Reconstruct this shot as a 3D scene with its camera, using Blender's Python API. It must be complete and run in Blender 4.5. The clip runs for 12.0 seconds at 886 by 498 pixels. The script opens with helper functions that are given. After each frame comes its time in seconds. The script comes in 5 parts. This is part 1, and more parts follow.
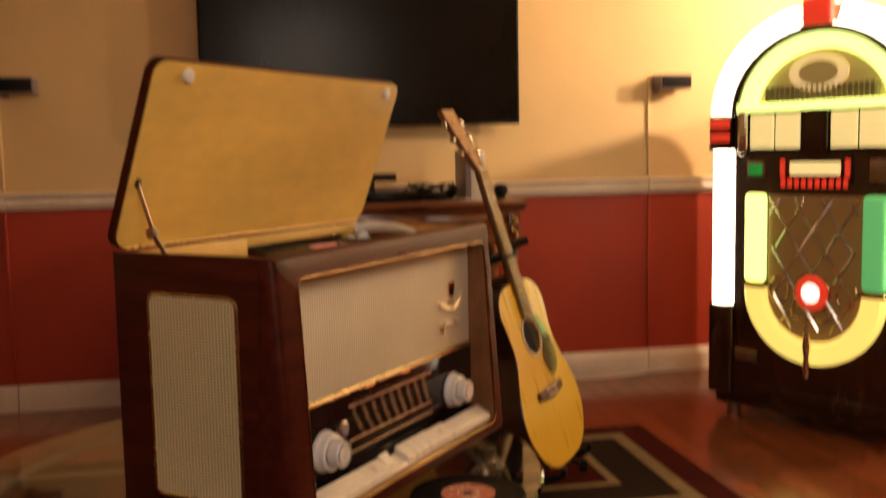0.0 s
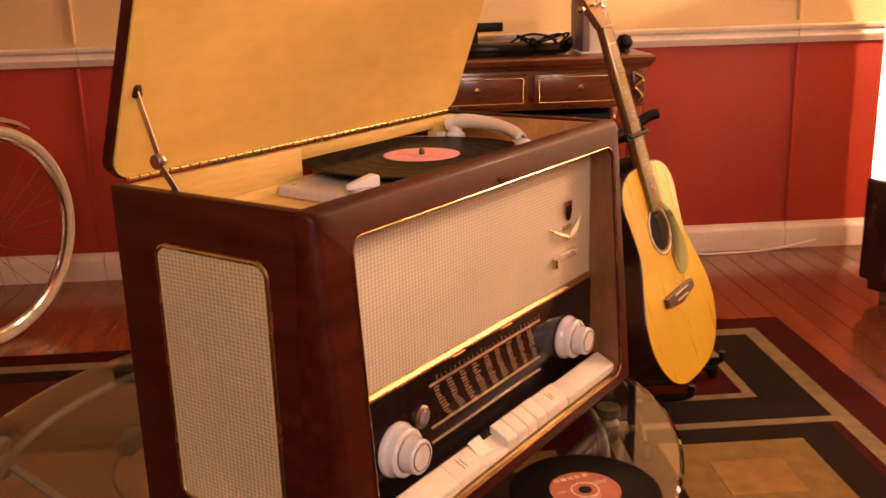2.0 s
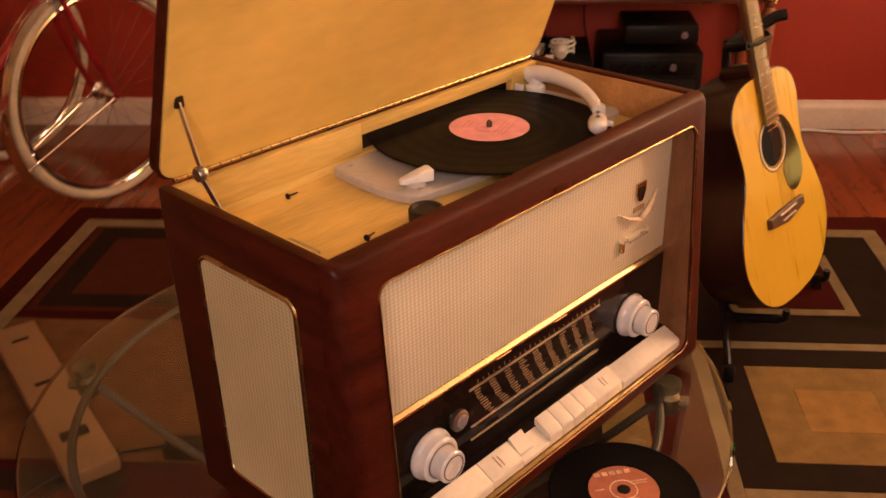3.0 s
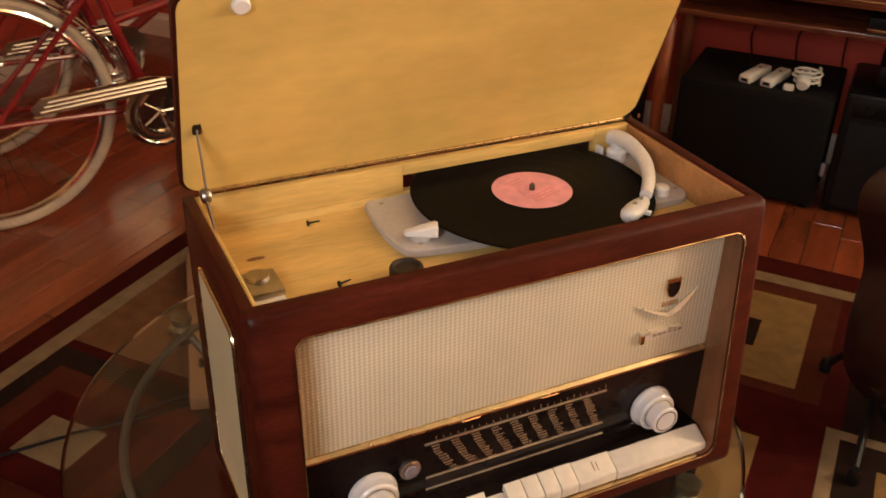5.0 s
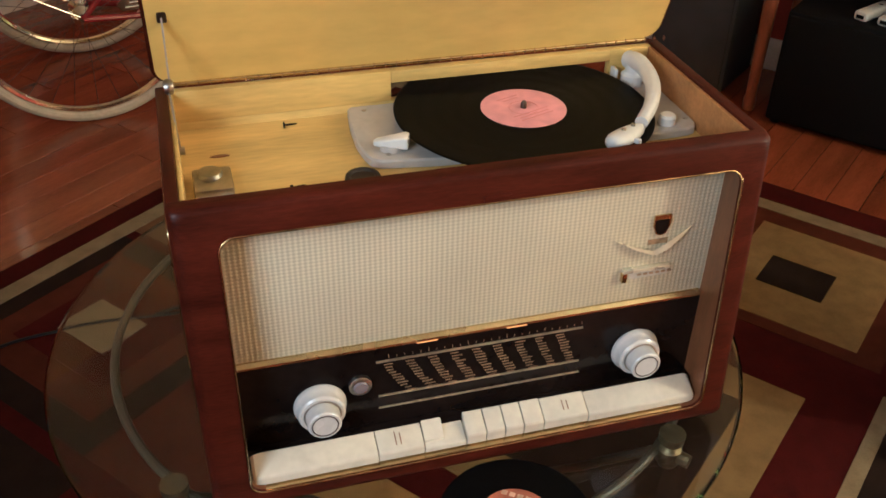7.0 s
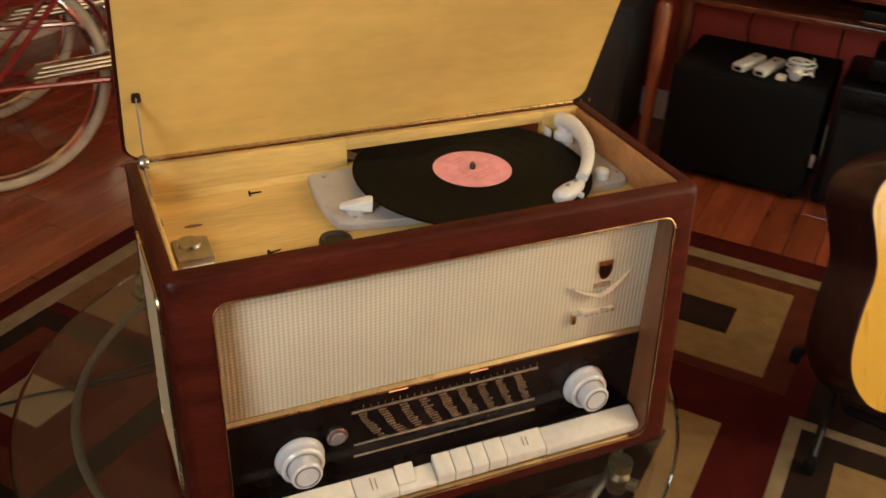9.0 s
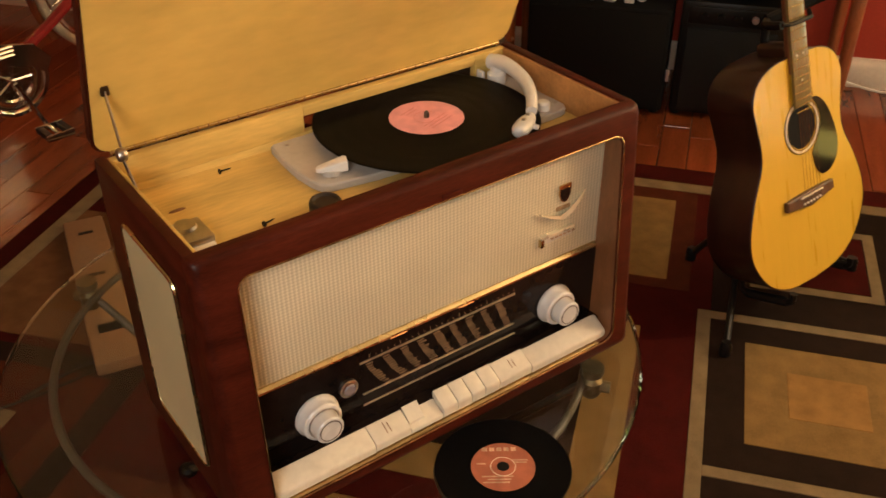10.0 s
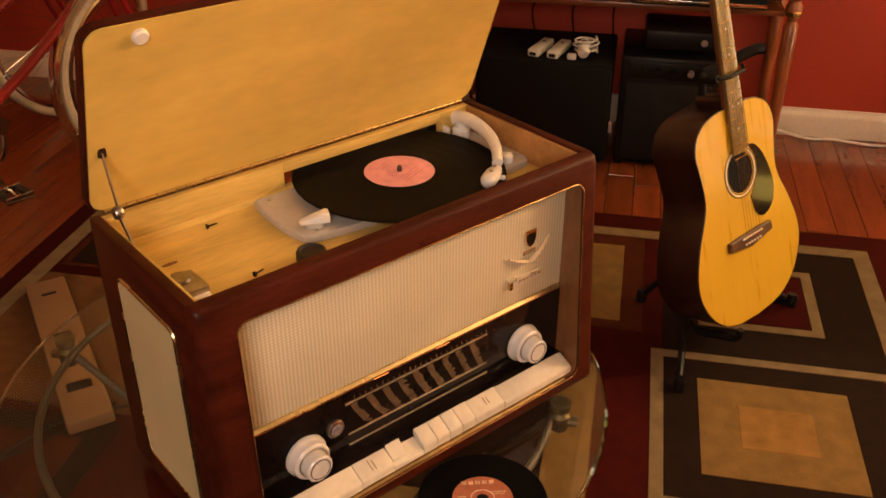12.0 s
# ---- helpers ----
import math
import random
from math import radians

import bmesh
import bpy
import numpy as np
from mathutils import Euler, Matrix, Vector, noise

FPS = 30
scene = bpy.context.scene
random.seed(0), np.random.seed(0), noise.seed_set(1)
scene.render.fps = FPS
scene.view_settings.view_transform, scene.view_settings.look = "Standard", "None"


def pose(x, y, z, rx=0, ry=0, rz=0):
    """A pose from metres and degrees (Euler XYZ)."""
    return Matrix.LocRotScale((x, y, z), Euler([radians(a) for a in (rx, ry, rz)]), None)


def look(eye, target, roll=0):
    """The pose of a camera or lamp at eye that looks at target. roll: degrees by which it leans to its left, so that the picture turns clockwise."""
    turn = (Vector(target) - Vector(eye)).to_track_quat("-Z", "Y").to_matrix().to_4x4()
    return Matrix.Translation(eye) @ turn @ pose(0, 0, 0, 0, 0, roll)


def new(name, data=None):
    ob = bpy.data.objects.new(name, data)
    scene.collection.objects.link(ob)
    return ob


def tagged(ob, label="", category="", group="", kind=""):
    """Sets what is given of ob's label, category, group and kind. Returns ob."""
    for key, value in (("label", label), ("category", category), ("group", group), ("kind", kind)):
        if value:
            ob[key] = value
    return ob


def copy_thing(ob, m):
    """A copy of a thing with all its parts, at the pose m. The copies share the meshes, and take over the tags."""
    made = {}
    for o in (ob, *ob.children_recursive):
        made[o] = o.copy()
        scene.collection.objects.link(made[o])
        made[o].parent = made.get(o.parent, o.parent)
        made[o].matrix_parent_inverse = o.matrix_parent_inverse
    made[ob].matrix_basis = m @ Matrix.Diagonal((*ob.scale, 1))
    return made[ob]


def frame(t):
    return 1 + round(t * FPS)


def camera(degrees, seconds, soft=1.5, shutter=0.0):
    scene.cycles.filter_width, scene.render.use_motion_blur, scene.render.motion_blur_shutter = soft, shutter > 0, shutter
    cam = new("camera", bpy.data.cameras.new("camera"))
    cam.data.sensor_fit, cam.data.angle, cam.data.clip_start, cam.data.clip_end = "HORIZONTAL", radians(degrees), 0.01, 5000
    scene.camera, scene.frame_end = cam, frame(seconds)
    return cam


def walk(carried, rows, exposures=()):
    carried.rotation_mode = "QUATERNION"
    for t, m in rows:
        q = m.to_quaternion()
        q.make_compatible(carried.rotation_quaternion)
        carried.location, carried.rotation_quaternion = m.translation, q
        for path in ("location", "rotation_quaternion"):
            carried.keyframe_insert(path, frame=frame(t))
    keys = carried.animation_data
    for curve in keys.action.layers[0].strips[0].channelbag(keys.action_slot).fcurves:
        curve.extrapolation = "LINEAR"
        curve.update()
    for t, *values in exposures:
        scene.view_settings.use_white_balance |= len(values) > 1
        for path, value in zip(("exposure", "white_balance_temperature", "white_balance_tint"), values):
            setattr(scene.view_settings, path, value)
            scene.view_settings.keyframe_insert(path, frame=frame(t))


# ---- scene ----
cam = camera(50.0, 12.0, soft=1.6, shutter=0.5)
PATH = [
    (0, (-0.117, -1.614, 0.951), (0.243, 0.343, 0.752), -1.1),
    (0.2, (-0.113, -1.57, 0.959), (0.241, 0.37, 0.632), -1.8),
    (0.5, (-0.108, -1.495, 0.971), (0.225, 0.44, 0.591), -1.5),
    (1, (-0.083, -1.402, 0.984), (0.169, 0.524, 0.506), -1.0),
    (1.5, (-0.063, -1.304, 0.997), (0.099, 0.625, 0.493), -0.4),
    (2, (-0.053, -1.224, 1.013), (0.068, 0.699, 0.474), -1.7),
    (2.5, (-0.016, -1.126, 1.028), (-0.027, 0.789, 0.452), -2.7),
    (3, (0.042, -1.119, 1.208), (-0.122, 0.65, 0.289), -1.5),
    (3.2, (0.059, -1.113, 1.247), (-0.1, 0.638, 0.294), 1.7),
    (4.8, (0.321, -1.011, 1.314), (-0.366, 0.561, 0.286), 2.3),
    (5, (0.353, -1.002, 1.321), (-0.386, 0.564, 0.322), 1.3),
    (5.5, (0.368, -0.956, 1.312), (-0.454, 0.565, 0.306), 0.9),
    (6, (0.367, -0.903, 1.311), (-0.489, 0.598, 0.304), 0.7),
    (6.5, (0.45, -0.877, 1.288), (-0.463, 0.519, 0.184), 2.1),
    (6.7, (0.478, -0.875, 1.287), (-0.455, 0.483, 0.153), 1.4),
    (8.3, (0.511, -0.902, 1.296), (-0.408, 0.495, 0.199), 1.7),
    (8.5, (0.504, -0.908, 1.307), (-0.424, 0.503, 0.236), 1.1),
    (9, (0.454, -0.978, 1.332), (-0.312, 0.551, 0.295), 2.7),
    (9.5, (0.359, -1.069, 1.335), (-0.239, 0.499, 0.247), 0.7),
    (10, (0.322, -1.096, 1.349), (-0.118, 0.51, 0.242), -0.3),
    (10.5, (0.343, -1.12, 1.352), (-0.078, 0.517, 0.283), -0.3),
    (11, (0.342, -1.156, 1.368), (-0.142, 0.495, 0.349), -0.1),
    (11.5, (0.308, -1.166, 1.384), (-0.045, 0.535, 0.393), 0.2),
    (12, (0.298, -1.177, 1.382), (-0.04, 0.515, 0.371), 0.1),
]
EXPOSURES = [
    (0, -1.6, 6000, 17), (0.5, -1.55, 6450, 31), (1.0, -1.3, 6500, 38), (1.5, -1.02, 6500, 41), (2.0, -0.85, 6500, 44), (2.5, -0.88, 6400, 40), (3.0, -1.03, 6400, 37),
    (5.0, -0.97, 4950, 12), (5.5, -0.97, 4600, 8), (6.0, -0.88, 4300, 4), (6.5, -0.83, 4050, 0), (8.5, -0.83, 4050, -2), (9.0, -0.93, 4450, 0), (9.5, -1.06, 4950, 5), (10.5, -1.04, 5800, 9), (11.0, -1.06, 6100, 14), (12.0, -1.07, 6400, 23),
]
walk(cam, [(t, look(eye, target, roll)) for t, eye, target, roll in PATH], EXPOSURES)

# ---- light ----
world = bpy.data.worlds.new("world")
scene.world = world
world.use_nodes = True
world.node_tree.nodes["Background"].inputs[0].default_value = (1.0, 0.62, 0.30, 1)
world.node_tree.nodes["Background"].inputs[1].default_value = 0.004


def lamp(name, kind, energy, colour, m, size=0.2, size_y=None):
    data = bpy.data.lights.new(name, kind)
    data.energy, data.color = energy, colour
    if kind == "AREA":
        data.size, data.spread = size, radians(95)
        if size_y:
            data.shape, data.size_y = "RECTANGLE", size_y
    else:
        data.shadow_soft_size = size
    ob = new(name, data)
    ob.matrix_world = m
    return ob


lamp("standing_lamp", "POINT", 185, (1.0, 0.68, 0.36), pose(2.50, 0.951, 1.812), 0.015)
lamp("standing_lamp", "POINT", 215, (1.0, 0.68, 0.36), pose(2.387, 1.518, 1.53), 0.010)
# unseen soft fill behind the camera, added to light the radio's front
lamp("front_fill", "AREA", 17.0, (1.0, 0.80, 0.57), look((0.22, -2.25, 1.75), (0.0, 0, 0.7)), 0.8)

# ---- materials ----


def material(name, colour, rough=0.5, metal=0.0, spread=0.12, scale=8.0, grain=(1, 1, 1), bump=0.1, fine=90.0, coat=0.0, tint=None, random_spread=0.0):
    """A surface with stains at one scale and grain at a finer one."""
    m = bpy.data.materials.new(name)
    m.use_nodes = True
    t, n = m.node_tree, m.node_tree.nodes
    b = n["Principled BSDF"]
    co = n.new("ShaderNodeTexCoord")
    mp = n.new("ShaderNodeMapping")
    mp.inputs["Scale"].default_value = grain
    t.links.new(co.outputs["Object"], mp.inputs[0])
    big, small = n.new("ShaderNodeTexNoise"), n.new("ShaderNodeTexNoise")
    big.inputs["Scale"].default_value, big.inputs["Detail"].default_value = scale, 4
    small.inputs["Scale"].default_value, small.inputs["Detail"].default_value = fine, 3
    for x in (big, small):
        t.links.new(mp.outputs[0], x.inputs["Vector"])
    mix = n.new("ShaderNodeMix")
    mix.data_type = "RGBA"
    mix.inputs[0].default_value = 0.35
    t.links.new(big.outputs["Fac"], mix.inputs[6])
    t.links.new(small.outputs["Fac"], mix.inputs[7])
    ramp = n.new("ShaderNodeValToRGB")
    lo = tint or tuple(c * (1 - 2 * spread) for c in colour)
    hi = tuple(min(1, c * (1 + 1.4 * spread)) for c in colour)
    ramp.color_ramp.elements[0].position, ramp.color_ramp.elements[1].position = 0.32, 0.68
    ramp.color_ramp.elements[0].color, ramp.color_ramp.elements[1].color = (*lo, 1), (*hi, 1)
    t.links.new(mix.outputs[2], ramp.inputs[0])
    out = ramp.outputs[0]
    if random_spread:
        info, hsv, rng = n.new("ShaderNodeObjectInfo"), n.new("ShaderNodeHueSaturation"), n.new("ShaderNodeMapRange")
        rng.inputs["To Min"].default_value, rng.inputs["To Max"].default_value = 1 - random_spread, 1 + random_spread
        t.links.new(info.outputs["Random"], rng.inputs["Value"])
        t.links.new(rng.outputs[0], hsv.inputs["Value"])
        t.links.new(out, hsv.inputs["Color"])
        out = hsv.outputs[0]
    t.links.new(out, b.inputs["Base Color"])
    rr = n.new("ShaderNodeMapRange")
    rr.inputs["To Min"].default_value, rr.inputs["To Max"].default_value = max(0.02, rough * 0.8), min(1, rough * 1.25)
    t.links.new(big.outputs["Fac"], rr.inputs["Value"])
    t.links.new(rr.outputs[0], b.inputs["Roughness"])
    b.inputs["Metallic"].default_value = metal
    b.inputs["Coat Weight"].default_value = coat
    b.inputs["Coat Roughness"].default_value = 0.12
    if bump:
        bp = n.new("ShaderNodeBump")
        bp.inputs["Strength"].default_value, bp.inputs["Distance"].default_value = bump, 0.002
        t.links.new(small.outputs["Fac"], bp.inputs["Height"])
        t.links.new(bp.outputs[0], b.inputs["Normal"])
    return m


def glow(name, colour, strength):
    m = bpy.data.materials.new(name)
    m.use_nodes = True
    b = m.node_tree.nodes["Principled BSDF"]
    b.inputs["Base Color"].default_value = (*colour, 1)
    b.inputs["Emission Color"].default_value = (*colour, 1)
    b.inputs["Emission Strength"].default_value = strength
    b.inputs["Roughness"].default_value = 0.3
    return m


def glass(name, colour=(1, 1, 1), rough=0.02):
    m = bpy.data.materials.new(name)
    m.use_nodes = True
    b = m.node_tree.nodes["Principled BSDF"]
    b.inputs["Base Color"].default_value = (*colour, 1)
    b.inputs["Transmission Weight"].default_value = 1
    b.inputs["Roughness"].default_value = rough
    b.inputs["IOR"].default_value = 1.36
    return m


def woven(name, colour, dark, per_metre, stretch=1.0, depth=0.6):
    """Loudspeaker cloth: a fine raster of small dots, its holes darker and lower."""
    m = bpy.data.materials.new(name)
    m.use_nodes = True
    t, n = m.node_tree, m.node_tree.nodes
    b = n["Principled BSDF"]
    co, sep = n.new("ShaderNodeTexCoord"), n.new("ShaderNodeSeparateXYZ")
    t.links.new(co.outputs["Object"], sep.inputs[0])
    waves = []
    for axis, k in (("X", 1.0), ("Z", stretch), ("Y", 1.0)):
        f = n.new("ShaderNodeMath")
        f.operation, f.inputs[1].default_value = "MULTIPLY", per_metre * 2 * math.pi * k
        g = n.new("ShaderNodeMath")
        g.operation = "SINE"
        t.links.new(sep.outputs[axis], f.inputs[0])
        t.links.new(f.outputs[0], g.inputs[0])
        waves.append(g)
    add = n.new("ShaderNodeMath")
    add.operation = "ADD"
    first = n.new("ShaderNodeMath")
    first.operation = "ADD"
    t.links.new(waves[0].outputs[0], first.inputs[0])
    t.links.new(waves[2].outputs[0], first.inputs[1])
    t.links.new(first.outputs[0], add.inputs[0])
    cross = n.new("ShaderNodeMath")
    cross.operation, cross.inputs[1].default_value = "MULTIPLY", 0.85
    t.links.new(waves[1].outputs[0], cross.inputs[0])
    t.links.new(cross.outputs[0], add.inputs[1])
    no = n.new("ShaderNodeTexNoise")
    no.inputs["Scale"].default_value = 9
    t.links.new(co.outputs["Object"], no.inputs["Vector"])
    ramp = n.new("ShaderNodeValToRGB")
    ramp.color_ramp.elements[0].position, ramp.color_ramp.elements[1].position = 0.10, 0.42
    ramp.color_ramp.elements[0].color, ramp.color_ramp.elements[1].color = (*dark, 1), (*colour, 1)
    rng = n.new("ShaderNodeMapRange")
    rng.inputs["From Min"].default_value, rng.inputs["From Max"].default_value = -1.85, 1.85
    t.links.new(add.outputs[0], rng.inputs["Value"])
    t.links.new(rng.outputs[0], ramp.inputs[0])
    mix = n.new("ShaderNodeMix")
    mix.data_type, mix.blend_type = "RGBA", "MULTIPLY"
    mix.inputs[0].default_value = 0.25
    t.links.new(ramp.outputs[0], mix.inputs[6])
    t.links.new(no.outputs["Fac"], mix.inputs[7])
    t.links.new(mix.outputs[2], b.inputs["Base Color"])
    b.inputs["Roughness"].default_value = 0.75
    bp = n.new("ShaderNodeBump")
    bp.inputs["Strength"].default_value, bp.inputs["Distance"].default_value = depth, 0.001
    t.links.new(rng.outputs[0], bp.inputs["Height"])
    t.links.new(bp.outputs[0], b.inputs["Normal"])
    return m


def grooved(name):
    """Black vinyl with fine rings round the middle."""
    m = bpy.data.materials.new(name)
    m.use_nodes = True
    t, n = m.node_tree, m.node_tree.nodes
    b = n["Principled BSDF"]
    co, w = n.new("ShaderNodeTexCoord"), n.new("ShaderNodeTexWave")
    w.wave_type, w.rings_direction = "RINGS", "Z"
    w.inputs["Scale"].default_value = 170
    no, wide = n.new("ShaderNodeTexNoise"), n.new("ShaderNodeTexWave")
    wide.wave_type, wide.rings_direction = "RINGS", "Z"
    wide.inputs["Scale"].default_value, wide.inputs["Distortion"].default_value = 14, 1.0
    for x in (w, wide):
        t.links.new(co.outputs["Object"], x.inputs["Vector"])
    b.inputs["Specular IOR Level"].default_value = 0.035
    b.inputs["Base Color"].default_value = (0.004, 0.0038, 0.0040, 1)
    rr = n.new("ShaderNodeMapRange")
    rr.inputs["To Min"].default_value, rr.inputs["To Max"].default_value = 0.30, 0.38
    t.links.new(wide.outputs["Fac"], rr.inputs["Value"])
    t.links.new(rr.outputs[0], b.inputs["Roughness"])
    bp = n.new("ShaderNodeBump")
    bp.inputs["Strength"].default_value, bp.inputs["Distance"].default_value = 0.25, 0.0004
    t.links.new(w.outputs["Fac"], bp.inputs["Height"])
    t.links.new(bp.outputs[0], b.inputs["Normal"])
    return m


MAHOGANY = material("mahogany_veneer", (0.055, 0.0098, 0.0040), 0.36, 0, 0.28, 5, (1.2, 1.2, 9), 0.05, 60, coat=0.05)
MAHOGANY_LONG = material("mahogany_veneer_long", (0.060, 0.0100, 0.0040), 0.42, 0, 0.28, 5, (1.2, 9, 9), 0.05, 60, coat=0.03)
WALNUT = material("walnut_bevel", (0.20, 0.085, 0.032), 0.4, 0, 0.2, 6, (9, 9, 1.5), 0.05, 60, coat=0.2)
BIRCH = material("birch_plywood", (0.66, 0.46, 0.12), 0.45, 0, 0.12, 5, (0.8, 5, 5), 0.04, 40, coat=0.15)
BIRCH_UP = material("birch_lid_lining", (0.71, 0.50, 0.120), 0.38, 0, 0.10, 3.2, (0.9, 2.2, 2.2), 0.02, 22, coat=0.12)
BIRCH_UP.node_tree.nodes["Principled BSDF"].inputs["Specular IOR Level"].default_value = 0.2
for m_ in (MAHOGANY, MAHOGANY_LONG):
    m_.node_tree.nodes["Principled BSDF"].inputs["Specular IOR Level"].default_value = 0.12
BRASS = material("brass", (0.66, 0.51, 0.25), 0.20, 1.0, 0.15, 20, bump=0.03)
PALE_BRASS = material("pale_polished_brass", (0.66, 0.56, 0.29), 0.26, 1.0, 0.10, 20, bump=0.02)
# browner copy of the birch: the front frame's shade is in the colour
BIRCH_SHADED = material("shaded_birch_plywood", (0.40, 0.19, 0.055), 0.45, 0, 0.15, 5, (0.8, 5, 5), 0.04, 40, coat=0.1)
DIM_PRINT = material("faint_red_print", (0.66, 0.25, 0.24), 0.6, 0, 0.08, 60, bump=0.0)
DULL_BRONZE = material("dull_bronze", (0.17, 0.13, 0.065), 0.42, 0.8, 0.25, 30, bump=0.05)
OLD_BRASS = material("aged_brass_trim", (0.54, 0.41, 0.21), 0.22, 1.0, 0.3, 30, bump=0.05)
CHROME = material("chrome", (0.78, 0.76, 0.72), 0.12, 1.0, 0.08, 15, bump=0.02)
PALE_GILT = material("pale_gilt_casting", (0.90, 0.82, 0.62), 0.28, 0.45, 0.12, 30, bump=0.03)
LEG_WOOD = material("turned_leg_mahogany", (0.32, 0.100, 0.034), 0.3, 0, 0.22, 6, (6, 6, 1), 0.04, 60, coat=0.4)
STEEL = material("dull_steel", (0.45, 0.42, 0.38), 0.35, 1.0, 0.15, 15, bump=0.04)
OLD_STEEL = material("tarnished_steel", (0.12, 0.09, 0.07), 0.4, 1.0, 0.2, 30, bump=0.04)
CREAM = material("cream_plastic", (0.68, 0.64, 0.54), 0.42, 0, 0.08, 12, bump=0.02, coat=0.3)
IVORY = material("ivory_bakelite", (0.68, 0.67, 0.66), 0.28, 0, 0.06, 12, bump=0.02, coat=0.3)
WHITE = material("white_plastic", (0.80, 0.78, 0.74), 0.35, 0, 0.05, 12, bump=0.02)
GREY_PLATE = material("grey_enamel", (0.46, 0.43, 0.40), 0.35, 0, 0.08, 14, bump=0.05, coat=0.2)
BLACK = material("black_plastic", (0.007, 0.0065, 0.0065), 0.4, 0, 0.2, 14, bump=0.05)
RUBBER = material("dark_brown_rubber", (0.020, 0.011, 0.008), 0.6, 0, 0.2, 20, bump=0.08)
BLACK_CLOTH = material("black_speaker_cloth", (0.005, 0.005, 0.0055), 0.85, 0, 0.2, 14, bump=0.3, fine=300)
CHARCOAL = material("charcoal_cloth", (0.013, 0.013, 0.0145), 0.85, 0, 0.2, 14, bump=0.3, fine=300)
DIAL = material("black_dial_glass", (0.012, 0.008, 0.007), 0.12, 0, 0.3, 8, bump=0.0, coat=0.0)
DIAL.node_tree.nodes["Principled BSDF"].inputs["Specular IOR Level"].default_value = 0.16
GILT = material("gilt_print", (0.82, 0.70, 0.50), 0.3, 0.8, 0.2, 30, bump=0.02)
DIAL_PRINT = material("worn_dial_print", (0.44, 0.29, 0.15), 0.5, 0.2, 0.3, 120, bump=0.02)
CLOTH = woven("cream_speaker_cloth", (0.80, 0.73, 0.53), (0.60, 0.55, 0.39), 182, 1.27)
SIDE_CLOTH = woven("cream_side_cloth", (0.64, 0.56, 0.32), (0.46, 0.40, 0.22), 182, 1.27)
for m_ in (BLACK, BLACK_CLOTH, CHARCOAL):
    m_.node_tree.nodes["Principled BSDF"].inputs["Specular IOR Level"].default_value = 0.2
VINYL = grooved("black_vinyl")
PINK = material("pink_paper", (0.76, 0.34, 0.365), 0.6, 0, 0.08, 40, bump=0.03)
WORN_PRINT = material("worn_cream_print", (0.62, 0.40, 0.27), 0.6, 0, 0.2, 90, bump=0.0)
RED_PAPER = material("orange_red_paper", (0.40, 0.125, 0.065), 0.6, 0, 0.12, 60, bump=0.03)
PRINT = material("cream_print", (0.85, 0.75, 0.60), 0.6, 0, 0.08, 60, bump=0.0)
WALL_RED = material("red_wall_paint", (0.41, 0.043, 0.015), 0.55, 0, 0.10, 2.2, bump=0.12, fine=140)
WALL_CREAM = material("cream_wall_paint", (0.70, 0.52, 0.26), 0.6, 0, 0.06, 2.0, bump=0.12, fine=140)
TRIM = material("white_gloss_paint", (0.74, 0.66, 0.56), 0.35, 0, 0.08, 6, bump=0.06)
CEIL = material("white_ceiling_paint", (0.75, 0.70, 0.62), 0.8, 0, 0.05, 2, bump=0.1)
FLOOR_WOOD = material("red_oak_floorboard", (0.20, 0.050, 0.014), 0.20, 0, 0.15, 3, (7, 1.0, 7), 0.05, 50, coat=0.35, random_spread=0.20)
JOINT = material("dark_floor_joint", (0.03, 0.012, 0.006), 0.8, 0, 0.2, 20)
RUG_MAROON = material("maroon_wool", (0.046, 0.0050, 0.0036), 0.95, 0, 0.16, 25, bump=0.8, fine=420)
RUG_DARK = material("dark_brown_wool", (0.0180, 0.0101, 0.0071), 0.95, 0, 0.16, 25, bump=0.8, fine=420)
RUG_TAN = material("tan_wool", (0.19, 0.118, 0.040), 0.95, 0, 0.12, 25, bump=0.8, fine=420)
RUG_GOLD = material("gold_wool", (0.25, 0.140, 0.042), 0.95, 0, 0.12, 25, bump=0.8, fine=420)
RUG_RUST = material("rust_wool", (0.0638, 0.0158, 0.0071), 0.95, 0, 0.14, 25, bump=0.8, fine=420)
RUG_BROWN = material("light_brown_wool", (0.125, 0.062, 0.026), 0.95, 0, 0.14, 25, bump=0.8, fine=420)
RUG_STRIPE = material("beige_wool", (0.19, 0.140, 0.075), 0.95, 0, 0.12, 25, bump=0.8, fine=420)
for m_ in (RUG_MAROON, RUG_DARK, RUG_TAN, RUG_GOLD, RUG_RUST, RUG_BROWN, RUG_STRIPE):
    m_.node_tree.nodes["Principled BSDF"].inputs["Specular IOR Level"].default_value = 0.05
GLASS = glass("clear_glass", (0.90, 0.92, 0.88))
SPRUCE = material("honey_spruce", (0.62, 0.39, 0.020), 0.28, 0, 0.025, 3, (14, 1.0, 1.0), 0.03, 40, coat=0.25)
GUITAR_SIDE = material("dark_mahogany_lacquer", (0.024, 0.007, 0.0045), 0.32, 0, 0.2, 6, (2, 2, 6), 0.03, 50, coat=0.15)
ROSEWOOD = material("rosewood", (0.095, 0.042, 0.017), 0.45, 0, 0.25, 12, (8, 1, 8), 0.05, 60)
# fingerboard rosewood with the jukebox's yellow-green reflection put into its base colour
FRETBOARD = material("rosewood_painted_sheen", (0.21, 0.150, 0.050), 0.3, 0, 0.2, 12, (8, 1, 8), 0.04, 60, coat=0.2)
